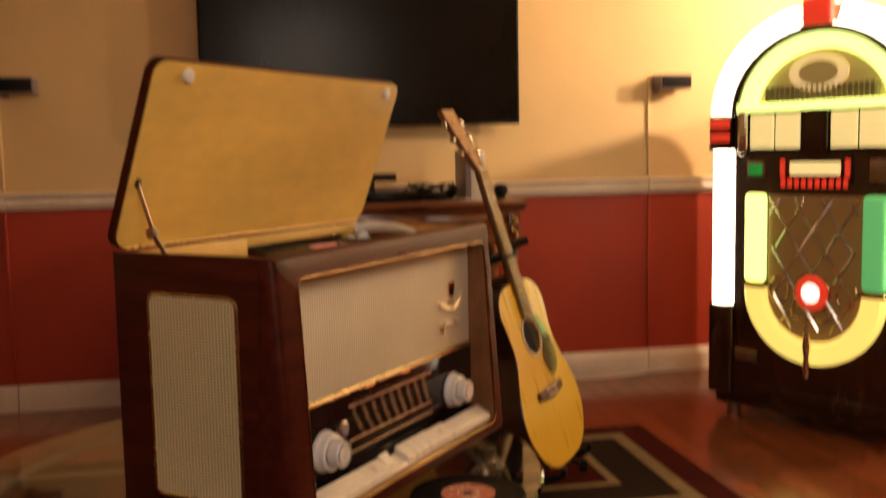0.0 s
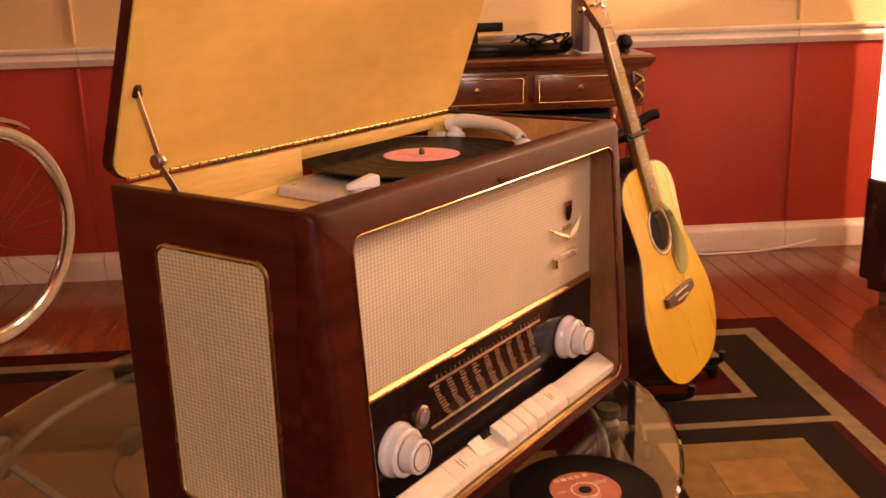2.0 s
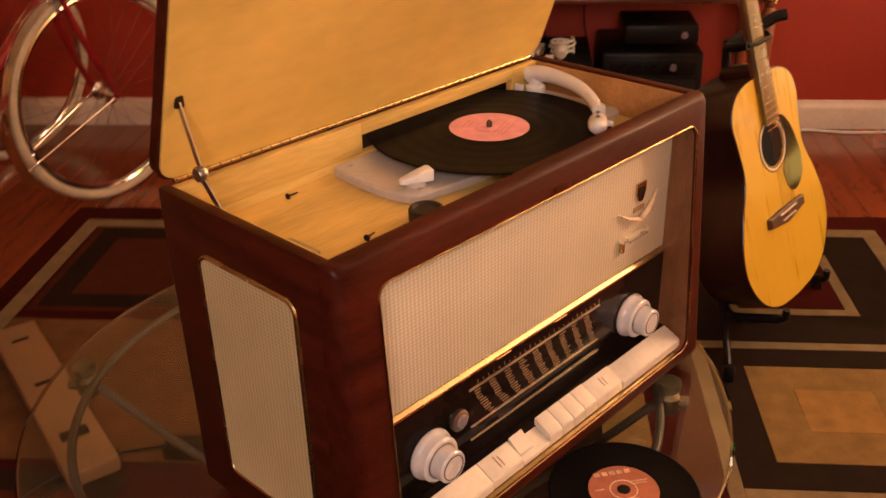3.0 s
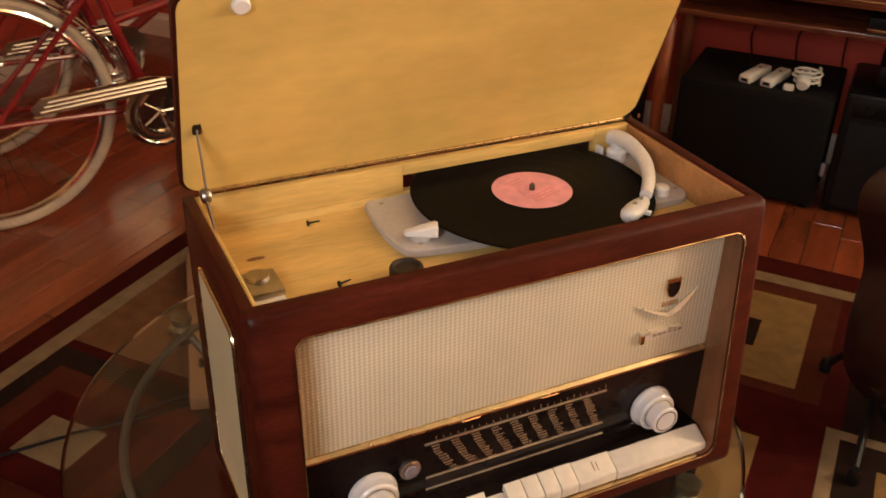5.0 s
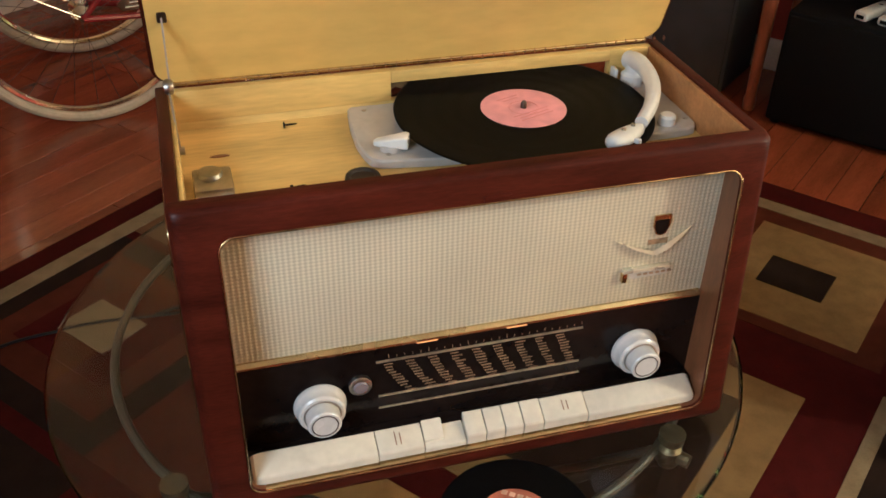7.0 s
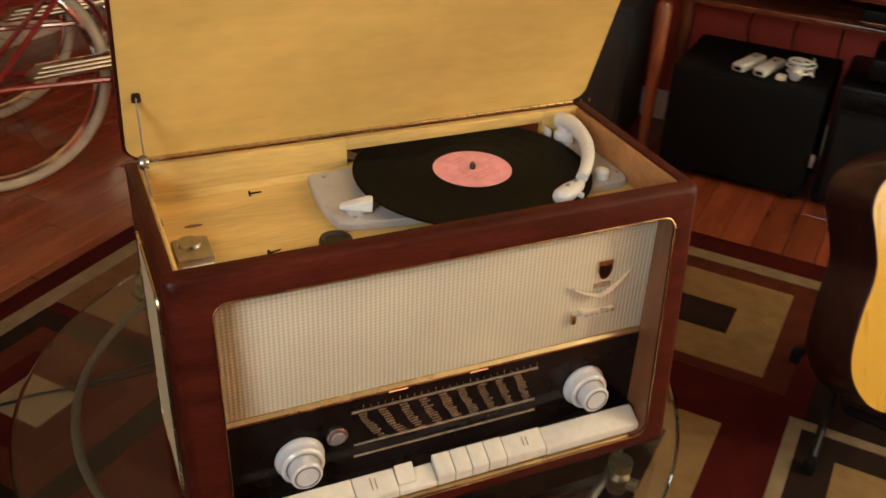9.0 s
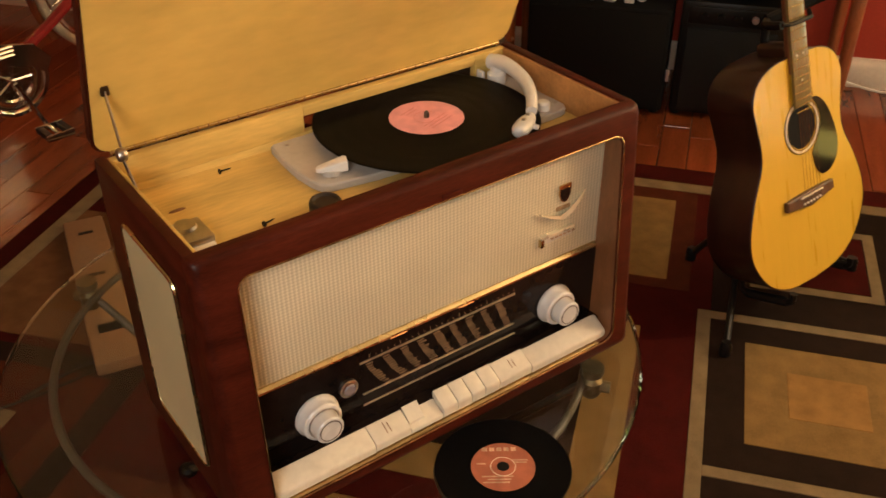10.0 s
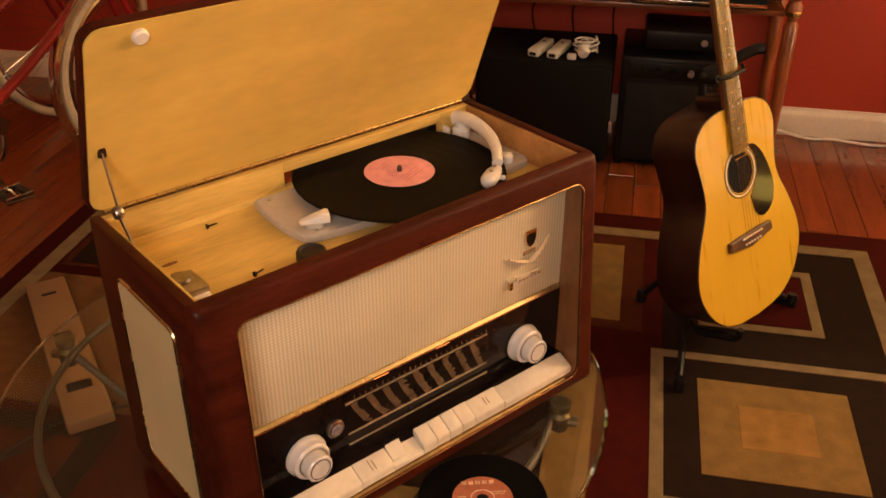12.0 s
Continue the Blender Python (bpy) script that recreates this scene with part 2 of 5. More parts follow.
NECK_WOOD = material("neck_mahogany", (0.20, 0.075, 0.028), 0.35, 0, 0.2, 8, (8, 1, 8), 0.03, 60, coat=0.3)
PICKGUARD = material("tortoise_pickguard", (0.012, 0.010, 0.008), 0.08, 0, 0.3, 20, bump=0.0, coat=0.8)
CONSOLE = material("console_mahogany", (0.17, 0.050, 0.018), 0.28, 0, 0.25, 4, (1, 6, 6), 0.04, 60, coat=0.4)
JUKE_WOOD = material("dark_walnut_lacquer", (0.035, 0.014, 0.008), 0.25, 0, 0.25, 4, (5, 5, 1), 0.04, 60, coat=0.4)
TIRE = material("cream_rubber", (0.50, 0.42, 0.30), 0.7, 0, 0.1, 20, bump=0.15)
BIKE_RED = material("red_bike_enamel", (0.24, 0.012, 0.012), 0.22, 0, 0.12, 10, bump=0.02, coat=0.6)
SCREEN = material("dark_screen", (0.006, 0.005, 0.005), 0.22, 0, 0.2, 4, bump=0.0)
SCREEN.node_tree.nodes["Principled BSDF"].inputs["Specular IOR Level"].default_value = 0.15
LILAC = material("grey_lilac_plastic", (0.22, 0.18, 0.20), 0.5, 0, 0.1, 14, bump=0.05)
BEIGE = material("beige_plastic", (0.22, 0.125, 0.055), 0.5, 0, 0.08, 14, bump=0.05)
RUBBER_TUBE = material("grey_green_tube", (0.060, 0.046, 0.026), 0.45, 0.1, 0.12, 14, bump=0.05)
TUBE_GLOW = glow("warm_white_tube", (1.0, 0.86, 0.52), 19.0)
GREEN_GLOW = glow("lime_tube", (0.85, 1.0, 0.22), 5.5)
YELLOW_GLOW = glow("yellow_tube", (1.0, 0.74, 0.14), 3.0)
LEAF_GLOW = glow("green_tube", (0.20, 0.85, 0.25), 1.1)
CARD_GLOW = glow("lit_title_card", (1.0, 0.80, 0.28), 2.3)
RED_GLOW = glow("red_lamp", (1.0, 0.06, 0.02), 1.6)
CORE_GLOW = glow("hot_red_lamp", (1.0, 0.55, 0.40), 8.0)
CARD_LINE = glow("lit_card_line", (0.85, 0.50, 0.12), 1.2)
GRILLE_LIGHT = glow("dim_lit_grille", (0.34, 0.20, 0.055), 0.42)
DOME_LIGHT = glow("dim_lit_dome", (0.50, 0.36, 0.13), 0.55)
DOME_ART = glow("lit_dome_card", (1.0, 0.70, 0.30), 1.6)
DIAL_GLOW = glow("dial_lamp_light", (1.0, 0.42, 0.10), 1.6)
GREY_CLOTH = material("grey_speaker_cloth", (0.060, 0.058, 0.062), 0.8, 0, 0.15, 10, bump=0.3, fine=300)
GREEN_LAMP = glow("green_lamp", (0.03, 0.55, 0.08), 0.7)
RED_PLASTIC = material("red_plastic", (0.45, 0.02, 0.012), 0.3, 0, 0.1, 14, bump=0.02)

# ---- building blocks ----


def part(name, bm, mat, parent=None, label="", m=None, smooth=True, angle=35):
    me = bpy.data.meshes.new(name)
    bmesh.ops.recalc_face_normals(bm, faces=bm.faces)
    bm.to_mesh(me)
    bm.free()
    me.materials.append(mat)
    if smooth:
        me.polygons.foreach_set("use_smooth", [True] * len(me.polygons))
        me.set_sharp_from_angle(angle=radians(angle))
    ob = new(name, me)
    if parent:
        ob.parent = parent
    if m:
        ob.matrix_basis = m
    return tagged(ob, label)


def thing(name, label, category, m=None, group="", kind=""):
    ob = new(name)
    ob.empty_display_size = 0.05
    if m:
        ob.matrix_basis = m
    return tagged(ob, label, category, group, kind)


def box(x0, x1, y0, y1, z0, z1, bevel=0.0, bm=None, segments=2):
    bm = bm or bmesh.new()
    made = bmesh.ops.create_cube(bm, size=1)["verts"]
    for v in made:
        v.co = Vector((x0 + (v.co.x + 0.5) * (x1 - x0), y0 + (v.co.y + 0.5) * (y1 - y0), z0 + (v.co.z + 0.5) * (z1 - z0)))
    if bevel:
        edges = list({e for v in made for e in v.link_edges})
        bmesh.ops.bevel(bm, geom=edges, offset=bevel, segments=segments, affect="EDGES", profile=0.5)
    return bm


def loft(loops, close_start=True, close_end=True, bm=None, ring=True):
    """A skin over loops of equal length."""
    bm = bm or bmesh.new()
    rows = [[bm.verts.new(p) for p in loop] for loop in loops]
    n = len(rows[0])
    for a, b in zip(rows, rows[1:]):
        for i in range(n if ring else n - 1):
            j = (i + 1) % n
            bm.faces.new((a[i], a[j], b[j], b[i]))
    if close_start:
        bm.faces.new(rows[0])
    if close_end:
        bm.faces.new(list(reversed(rows[-1])))
    return bm


def lathe(profile, segments=32, bm=None, m=None):
    """Turns (radius, height) pairs round z."""
    loops = [[Vector((max(r, 0.0002) * math.cos(2 * math.pi * i / segments), max(r, 0.0002) * math.sin(2 * math.pi * i / segments), z)) for i in range(segments)] for r, z in profile]
    if m:
        loops = [[m @ v for v in loop] for loop in loops]
    return loft(loops, bm=bm)


def rod(points, radius, segments=10, bm=None, closed=False, radii=None):
    """A round bar along points."""
    pts = [Vector(p) for p in points]
    n = len(pts)
    loops, up = [], Vector((0, 0, 1))
    side = None
    for i, p in enumerate(pts):
        a = pts[(i - 1) % n] if (closed or i > 0) else p
        b = pts[(i + 1) % n] if (closed or i < n - 1) else p
        d = (b - a).normalized()
        if side is None:
            side = d.cross(up if abs(d.z) < 0.9 else Vector((1, 0, 0))).normalized()
        side = (side - d * side.dot(d)).normalized()
        other = d.cross(side)
        r = radii[i] if radii else radius
        loops.append([p + r * (math.cos(2 * math.pi * k / segments) * side + math.sin(2 * math.pi * k / segments) * other) for k in range(segments)])
    if closed:
        loops.append(loops[0])
        bm = loft(loops, False, False, bm)
        bmesh.ops.remove_doubles(bm, verts=bm.verts, dist=1e-6)
        return bm
    return loft(loops, True, True, bm)


def rounded(x0, x1, z0, z1, r, n=6):
    """A rounded rectangle's outline as (x, z) pairs."""
    out = []
    for cx, cz, a in ((x1 - r, z1 - r, 0), (x0 + r, z1 - r, 90), (x0 + r, z0 + r, 180), (x1 - r, z0 + r, 270)):
        for i in range(n + 1):
            t = radians(a + 90 * i / n)
            out.append((cx + r * math.cos(t), cz + r * math.sin(t)))
    return out


def arc(cx, cy, r, a0, a1, n=16):
    return [(cx + r * math.cos(radians(a0 + (a1 - a0) * i / n)), cy + r * math.sin(radians(a0 + (a1 - a0) * i / n))) for i in range(n + 1)]


def spline(points, n=8):
    """A smooth line through points."""
    p = [Vector(q) for q in points]
    p = [2 * p[0] - p[1], *p, 2 * p[-1] - p[-2]]
    out = []
    for i in range(1, len(p) - 2):
        for k in range(n):
            t = k / n
            a, b, c, d = p[i - 1], p[i], p[i + 1], p[i + 2]
            out.append(0.5 * ((2 * b) + (c - a) * t + (2 * a - 5 * b + 4 * c - d) * t * t + (3 * b - a - 3 * c + d) * t ** 3))
    return out + [p[-2]]


def writing(text, size, mat, m, parent, name="lettering", align="CENTER", label=""):
    cu = bpy.data.curves.new(name, "FONT")
    cu.body, cu.size, cu.align_x, cu.align_y, cu.extrude = text, size, align, "CENTER", 0.0002
    tmp = bpy.data.objects.new(name, cu)
    scene.collection.objects.link(tmp)
    me = bpy.data.meshes.new_from_object(tmp.evaluated_get(bpy.context.evaluated_depsgraph_get()))
    bpy.data.objects.remove(tmp)
    me.materials.clear()
    me.materials.append(mat)
    ob = new(name, me)
    ob.parent, ob.matrix_basis = parent, m
    return tagged(ob, label)


# ---- room ----
WX0, WX1, WY0, WY1, WH = -2.75, 3.05, -3.2, 2.235, 2.55


def room():
    floor = part("floor", box(WX0, WX1, WY0, WY1, -0.08, -0.034), JOINT, label="dark joints under a red-brown oak board floor")
    tagged(floor, "polished red-brown oak board floor", "floor", kind="structure")
    ceiling = part("ceiling", box(WX0, WX1, WY0, WY1, WH, WH + 0.1), CEIL)
    tagged(ceiling, "plain white painted ceiling", "ceiling", kind="structure")
    for name, b in (("wall_north", (WX0, WX1, WY1, WY1 + 0.12)), ("wall_south", (WX0, WX1, WY0 - 0.12, WY0)), ("wall_west", (WX0 - 0.12, WX0, WY0 - 0.12, WY1 + 0.12)), ("wall_east", (WX1, WX1 + 0.12, WY0 - 0.12, WY1 + 0.12))):
        w = part(name, box(*b, -0.034, WH), WALL_CREAM)
        tagged(w, "cream upper wall over a red painted dado", "wall", kind="structure")
        x0, x1, y0, y1 = b
        e = 0.004
        grow = {"wall_north": (x0, x1, y0 - e, y0 + 0.01), "wall_south": (x0, x1, y1 - 0.01, y1 + e), "wall_west": (x1 - 0.01, x1 + e, y0 + 0.12, y1 - 0.12), "wall_east": (x0 - e, x0 + 0.01, y0 + 0.12, y1 - 0.12)}[name]
        part("dado", box(*grow, 0.08, 0.775), WALL_RED, w, "red painted dado")
    # moulded rail and baseboard along the north wall, with joints
    prof_rail = [(0, 0.768), (0.012, 0.768), (0.014, 0.776), (0.020, 0.782), (0.022, 0.792), (0.015, 0.800), (0.013, 0.812), (0.024, 0.818), (0.026, 0.828), (0.018, 0.834), (0, 0.834)]
    prof_base = [(0, -0.022), (0.018, -0.022), (0.018, 0.062), (0.014, 0.074), (0.008, 0.080), (0.006, 0.092), (0, 0.092)]
    for name, prof, label in (("trim", prof_rail, "white moulded chair rail along the wall"), ("baseboard", prof_base, "white painted baseboard along the wall")):
        for x0, x1 in ((WX0, -1.088), (-1.085, 1.484), (1.487, WX1)):
            loops = [[Vector((x, WY1 - 0.004 - d, z)) for d, z in prof] for x in (x0, x1)]
            ob = part(name, loft(loops), TRIM, angle=50)
            tagged(ob, label, "trim", kind="structure")
        loops = [[Vector((WX0 + 0.004 + d, y, z)) for d, z in prof] for y in (WY0, WY1 - 0.03)]
        ob = part(name, loft(loops), TRIM, angle=50)
        tagged(ob, label, "trim", kind="structure")
    return floor


floor = room()


def boards():
    """Boards run along the room's length; the near and seen stretch as single boards."""
    rng = random.Random(4)
    shapes = []
    for k in range(4):
        bm = box(-0.0425, 0.0425, -0.5, 0.5, -0.032, -0.010, 0.0012, segments=1)
        me = bpy.data.meshes.new("board")
        for v in bm.verts:
            v.co.y += k * 3.1
        bm.to_mesh(me)
        bm.free()
        me.materials.append(FLOOR_WOOD)
        shapes.append(me)
    rest = bmesh.new()
    n = 0
    x = WX0 + 0.043
    while x < WX1 - 0.04:
        y = WY0 + rng.uniform(-0.8, 0)
        while y < WY1:
            ln = rng.uniform(0.6, 1.3)
            a, b = max(y, WY0), min(y + ln - 0.002, WY1 - 0.002)
            if b - a > 0.03:
                near = (x > 0.2 and b > 0.9) or (x < -1.15 and b > 0.1) or (x > 1.0 and b > 0.0)
                if near and n < 300:
                    k = rng.randrange(4)
                    ob = new("board", shapes[k])
                    ob.parent = floor
                    s = b - a
                    ob.matrix_basis = Matrix.Translation((x, (a + b) / 2 - k * 3.1 * s, -0.0005 * rng.random())) @ Matrix.Diagonal((1, s, 1, 1))
                    n += 1
                else:
                    box(x - 0.0425, x + 0.0425, a, b, -0.032, -0.0103, bm=rest)
            y += ln
        x += 0.0865
    tagged(part("boards", rest, FLOOR_WOOD, floor, smooth=False), kind="stuff")
# ---- rug ----


def rug():
    """A wool rug with carved panels; each panel stands a little over its ground."""
    r = thing("area_rug", "maroon, brown and tan wool rug with carved rectangles", "rug", pose(0, 0, -0.010))
    part("ground", box(-1.32, 1.135, -2.1, 1.455, 0, 0.0085, 0.003), RUG_MAROON, r, "maroon wool border")
    tops = {0: 0.0098, 1: 0.0108, 2: 0.0118, 3: 0.0128}

    def panel(x0, x1, y0, y1, level, mat, label=""):
        part("panel", box(x0, x1, y0, y1, 0.004, tops[level], 0.0008, segments=1), mat, r, label)

    def ring(x0, x1, y0, y1, w, level, mat):
        bm = box(x0, x1, y0, y0 + w, 0.004, tops[level])
        box(x0, x1, y1 - w, y1, 0.004, tops[level], bm=bm)
        box(x0, x0 + w, y0 + w, y1 - w, 0.004, tops[level], bm=bm)
        box(x1 - w, x1, y0 + w, y1 - w, 0.004, tops[level], bm=bm)
        part("border_band", bm, mat, r)

    # beige outer band
    ring(-1.255, 1.03, -2.0, 1.362, 0.045, 1, RUG_STRIPE)
    # column beside the guitar
    for k in range(5):
        y1 = 0.742 - k * 0.50
        panel(0.458, 0.962, y1 - 0.472, y1, 0, RUG_DARK)
        if k % 2 == 0:
            panel(0.535, 0.868, y1 - 0.395, y1 - 0.072, 1, RUG_TAN)
            panel(0.622, 0.782, y1 - 0.300, y1 - 0.157, 2, RUG_GOLD)
        else:
            ring(0.555, 0.852, y1 - 0.37, y1 - 0.09, 0.026, 1, RUG_STRIPE)
            panel(0.585, 0.822, y1 - 0.34, y1 - 0.12, 1, RUG_MAROON)
        panel(0.458, 0.985, y1, y1 + 0.028, 1, RUG_STRIPE)
    panel(0.428, 0.458, -2.0, 0.77, 1, RUG_STRIPE)
    panel(0.458, 0.985, 0.77, 1.317, 0, RUG_DARK)
    ring(0.545, 0.852, 0.893, 1.205, 0.027, 1, RUG_STRIPE)
    panel(0.575, 0.822, 0.923, 1.175, 1, RUG_MAROON)
    # middle column
    panel(-0.30, 0.405, 0.835, 1.317, 0, RUG_RUST)
    panel(0.012, 0.348, 0.872, 1.258, 1, RUG_TAN)
    panel(0.083, 0.234, 0.998, 1.120, 2, RUG_DARK)
    panel(-0.36, 0.305, 0.10, 0.672, 0, RUG_TAN)
    panel(-0.27, 0.21, 0.19, 0.585, 1, RUG_DARK)
    panel(-0.36, 0.305, -0.52, 0.02, 0, RUG_GOLD)
    panel(-0.22, 0.20, -0.40, -0.10, 1, RUG_MAROON)
    panel(-0.36, 0.40, -1.3, -0.60, 0, RUG_DARK)
    # column beyond the table
    panel(-1.20, -0.42, 0.842, 1.317, 0, RUG_RUST)
    ring(-1.178, -0.62, 0.86, 1.305, 0.062, 1, RUG_DARK)
    panel(-1.21, -0.42, 0.28, 0.80, 0, RUG_BROWN)
    panel(-1.21, -0.70, -0.26, 0.25, 0, RUG_DARK)
    panel(-1.16, -0.76, -0.20, 0.19, 1, RUG_RUST)
    panel(-1.10, -0.82, -0.13, 0.12, 2, RUG_MAROON)
    panel(-1.044, -0.895, -0.064, 0.053, 3, RUG_STRIPE)
    panel(-0.70, -0.42, -0.26, -0.04, 0, RUG_RUST)
    panel(-0.62, -0.42, -0.50, -0.28, 0, RUG_MAROON)
    panel(-1.21, -0.66, -0.80, -0.30, 0, RUG_DARK)
    return r


rug()

# ---- glass table ----
TC, TZ = Vector((-0.150, -0.045, 0)), 0.435


def glass_table():
    t = thing("coffee_table", "round clear glass coffee table on a curved metal tube frame", "coffee table", Matrix.Translation(TC))
    top = part("glass_top", lathe([(0.001, TZ - 0.010), (0.470, TZ - 0.010), (0.475, TZ - 0.007), (0.475, TZ - 0.003), (0.471, TZ), (0.001, TZ)], 96), GLASS, t, "clear round glass top", angle=25)
    top.visible_shadow = False
    ring = [(0.41 * math.cos(a) - 0.022, 0.41 * math.sin(a) + 0.04, 0.395) for a in (2 * math.pi * i / 72 for i in range(72))]
    part("ring", rod(ring, 0.0062, 10, closed=True), RUBBER_TUBE, t, "grey-green metal ring")
    for a in (0, 90, 180, 268):
        c, s = math.cos(radians(a)), math.sin(radians(a))

        def at(r, z):
            return (r * c - 0.022, r * s + 0.04, z)

        pts = spline([at(0.408, 0.385), at(0.32, 0.30), at(0.19, 0.17), at(0.21, 0.06), at(0.30, 0.012)])
        leg = part("leg", rod(pts, 0.0065), RUBBER_TUBE, t)
        bx, by, _ = at(0.424, 0)
        part("bracket", lathe([(0.0, 0.370), (0.012, 0.370), (0.016, 0.378), (0.016, 0.398), (0.010, 0.404), (0.016, 0.410), (0.017, TZ - 0.0125), (0.0, TZ - 0.0125)], 18, m=pose(bx, by, 0)), DULL_BRONZE, leg, "brass bracket under the glass")
        part("clamp_screw", rod([at(0.424, 0.388), at(0.452, 0.388)], 0.009, 10), DULL_BRONZE, leg)
        fx, fy, _ = at(0.305, 0)
        part("foot", lathe([(0.0, 0.0), (0.016, 0.0), (0.017, 0.010), (0.010, 0.016), (0.0, 0.016)], 14, m=pose(fx, fy, 0.002)), BLACK, leg)
    return t


glass_table()

# ---- radio with record player ----
RAD = pose(-0.12, -0.427, TZ, 0, 0, 51.2)
W, D, H, DECK = 0.622, 0.268, 0.392, 0.340


def radio():
    r = thing("radiogram", "mahogany tabletop radio with record player, its lid propped open", "radio", RAD)
    body = part("cabinet", box(0.0008, 0.014, 0.012, D, 0.015, H - 0.0006, 0.002), MAHOGANY, r, "reddish mahogany cabinet")
    part("side_panel", box(W - 0.014, W - 0.0008, 0.012, D, 0.015, H - 0.0006, 0.002), MAHOGANY, body)
    part("base", box(0.014, W - 0.014, 0.026, D, 0.015, 0.028, 0.002), MAHOGANY_LONG, body)
    for x in (0.05, W - 0.05):
        for y in (0.05, D - 0.04):
            part("foot", lathe([(0.0, 0.0), (0.012, 0.0), (0.013, 0.016), (0.0, 0.016)], 14, m=pose(x, y, 0)), BLACK, body)
    # back board with the slot that lets a wide record through
    bm = box(0.014, W - 0.014, D - 0.012, D, 0.024, 0.350, 0.001)
    box(0.014, 0.270, D - 0.012, D, 0.350, H - 0.004, 0.001, bm=bm)
    box(0.552, W - 0.014, D - 0.012, D, 0.350, H - 0.004, 0.001, bm=bm)
    box(0.270, 0.552, D - 0.012, D, 0.373, H - 0.004, 0.001, bm=bm)
    part("back_board", bm, BIRCH, body, "birch back board with a slot")
    # front frame: its face swells forward towards the bottom round a deep opening

    def face(z):
        k = min(1.0, max(0.0, (0.392 - z) / 0.20))
        return -0.004 - 0.028 * math.sin(k * math.pi / 2)

    loops = [[Vector((x, 0.014 if z > 0.3 else 0.030, z)) for x, z in rounded(0.0, W, 0.015, H, 0.005)]]
    for inset, dy, rad in ((0.0, 0.014, 0.005), (0.0012, 0.006, 0.006), (0.005, 0.0012, 0.008), (0.011, 0.0, 0.012)):
        loops.append([Vector((x, face(z) + dy, z)) for x, z in rounded(inset, W - inset, 0.015 + inset, H - inset * 0.6, rad)])
    loops.append([Vector((x, face(z), z)) for x, z in rounded(0.042, W - 0.0340, 0.038, 0.361, 0.016)])
    loops.append([Vector((x, face(z) + 0.003, z)) for x, z in rounded(0.0432, W - 0.0352, 0.0392, 0.3598, 0.015)])
    loops.append([Vector((x, 0.030, z)) for x, z in rounded(0.040, W - 0.0320, 0.036, 0.362, 0.010)])
    loops.append(loops[0])
    bm = loft(loops, False, False)
    bmesh.ops.remove_doubles(bm, verts=bm.verts, dist=1e-6)
    part("front_frame", bm, MAHOGANY_LONG, r, "polished mahogany front frame", angle=50)
    # walnut reveal inside the opening
    a = rounded(0.0436, W - 0.0356, 0.0396, 0.3594, 0.015)
    b = rounded(0.041, W - 0.0330, 0.037, 0.361, 0.010)
    part("reveal", loft([[Vector((x, face(z) + 0.0035, z)) for x, z in a], [Vector((x, 0.0285, z)) for x, z in b]], False, False), WALNUT, r, "brown reveal of the opening")
    # brass line round the opening
    o = [Vector((x, face(z) - 0.0002, z)) for x, z in rounded(0.0424, W - 0.0344, 0.0384, 0.3606, 0.016)]
    part("brass_trim", rod(o, 0.0012, 8, closed=True), OLD_BRASS, r, "thin brass line")
    # cloth
    part("speaker_cloth", box(0.0405, W - 0.0325, 0.021, 0.027, 0.178, 0.361, 0.0005), CLOTH, r, "cream woven speaker cloth")
    # dial
    dial = part("dial_glass", box(0.0405, W - 0.0325, 0.018, 0.027, 0.045, 0.173, 0.001), DIAL, r, "black glass tuning dial")
    strip = [(0.026, 0.1815), (0.0205, 0.1815), (0.0190, 0.1805), (0.0155, 0.1775), (0.0150, 0.1750), (0.0165, 0.1735), (0.026, 0.1735)]
    trim = part("dial_trim", loft([[Vector((x, y, z)) for y, z in strip] for x in (0.0435, W - 0.0355)]), PALE_BRASS, r, "sloping brass strip over the dial")
    for x in (0.252, 0.357):
        part("dial_lamp", box(x - 0.012, x + 0.012, 0.0164, 0.0178, 0.1720, 0.1734, 0.0003), DIAL_GLOW, trim, "warm glimmer of a dial lamp")
    for x0, x1, z0, z1 in ((0.194, 0.440, 0.1525, 0.1552), (0.196, 0.440, 0.1020, 0.1042), (0.196, 0.442, 0.0840, 0.0862)):
        part("dial_line", box(x0, x1, 0.0168, 0.0182, z0, z1), GILT, dial)
    rng = random.Random(7)
    bm = bmesh.new()
    for k in range(9):
        x = 0.203 + k * 0.0255
        for j in range(11):
            z = 0.1500 - j * 0.0043
            a = x + 0.0016 * j + 0.00010 * j * j * (1 - k / 9) + rng.uniform(-0.0008, 0.0012)
            for q in range(rng.choice((4, 5, 5, 6))):
                box(a + q * 0.0021, a + q * 0.0021 + 0.0013, 0.0172, 0.0182, z - 0.0024, z - 0.0009, bm=bm)
    tagged(part("station_print", bm, DIAL_PRINT, dial, "worn gilt station marks", smooth=False), kind="stuff")
    bm = bmesh.new()
    for k in range(26):
        h = 0.004 if k % 5 else 0.007
        box(0.208 + k * 0.0092, 0.2086 + k * 0.0092, 0.0172, 0.0182, 0.1575, 0.1575 + h * 0.7, bm=bm)
    tagged(part("scale_print", bm, DIAL_PRINT, dial), kind="stuff")
    for x0, x1 in ((0.215, 0.236), (0.400, 0.430)):
        part("indicator_window", box(x0, x1, 0.0166, 0.0182, 0.050, 0.060, 0.0005), BEIGE, dial)
    bm = bmesh.new()
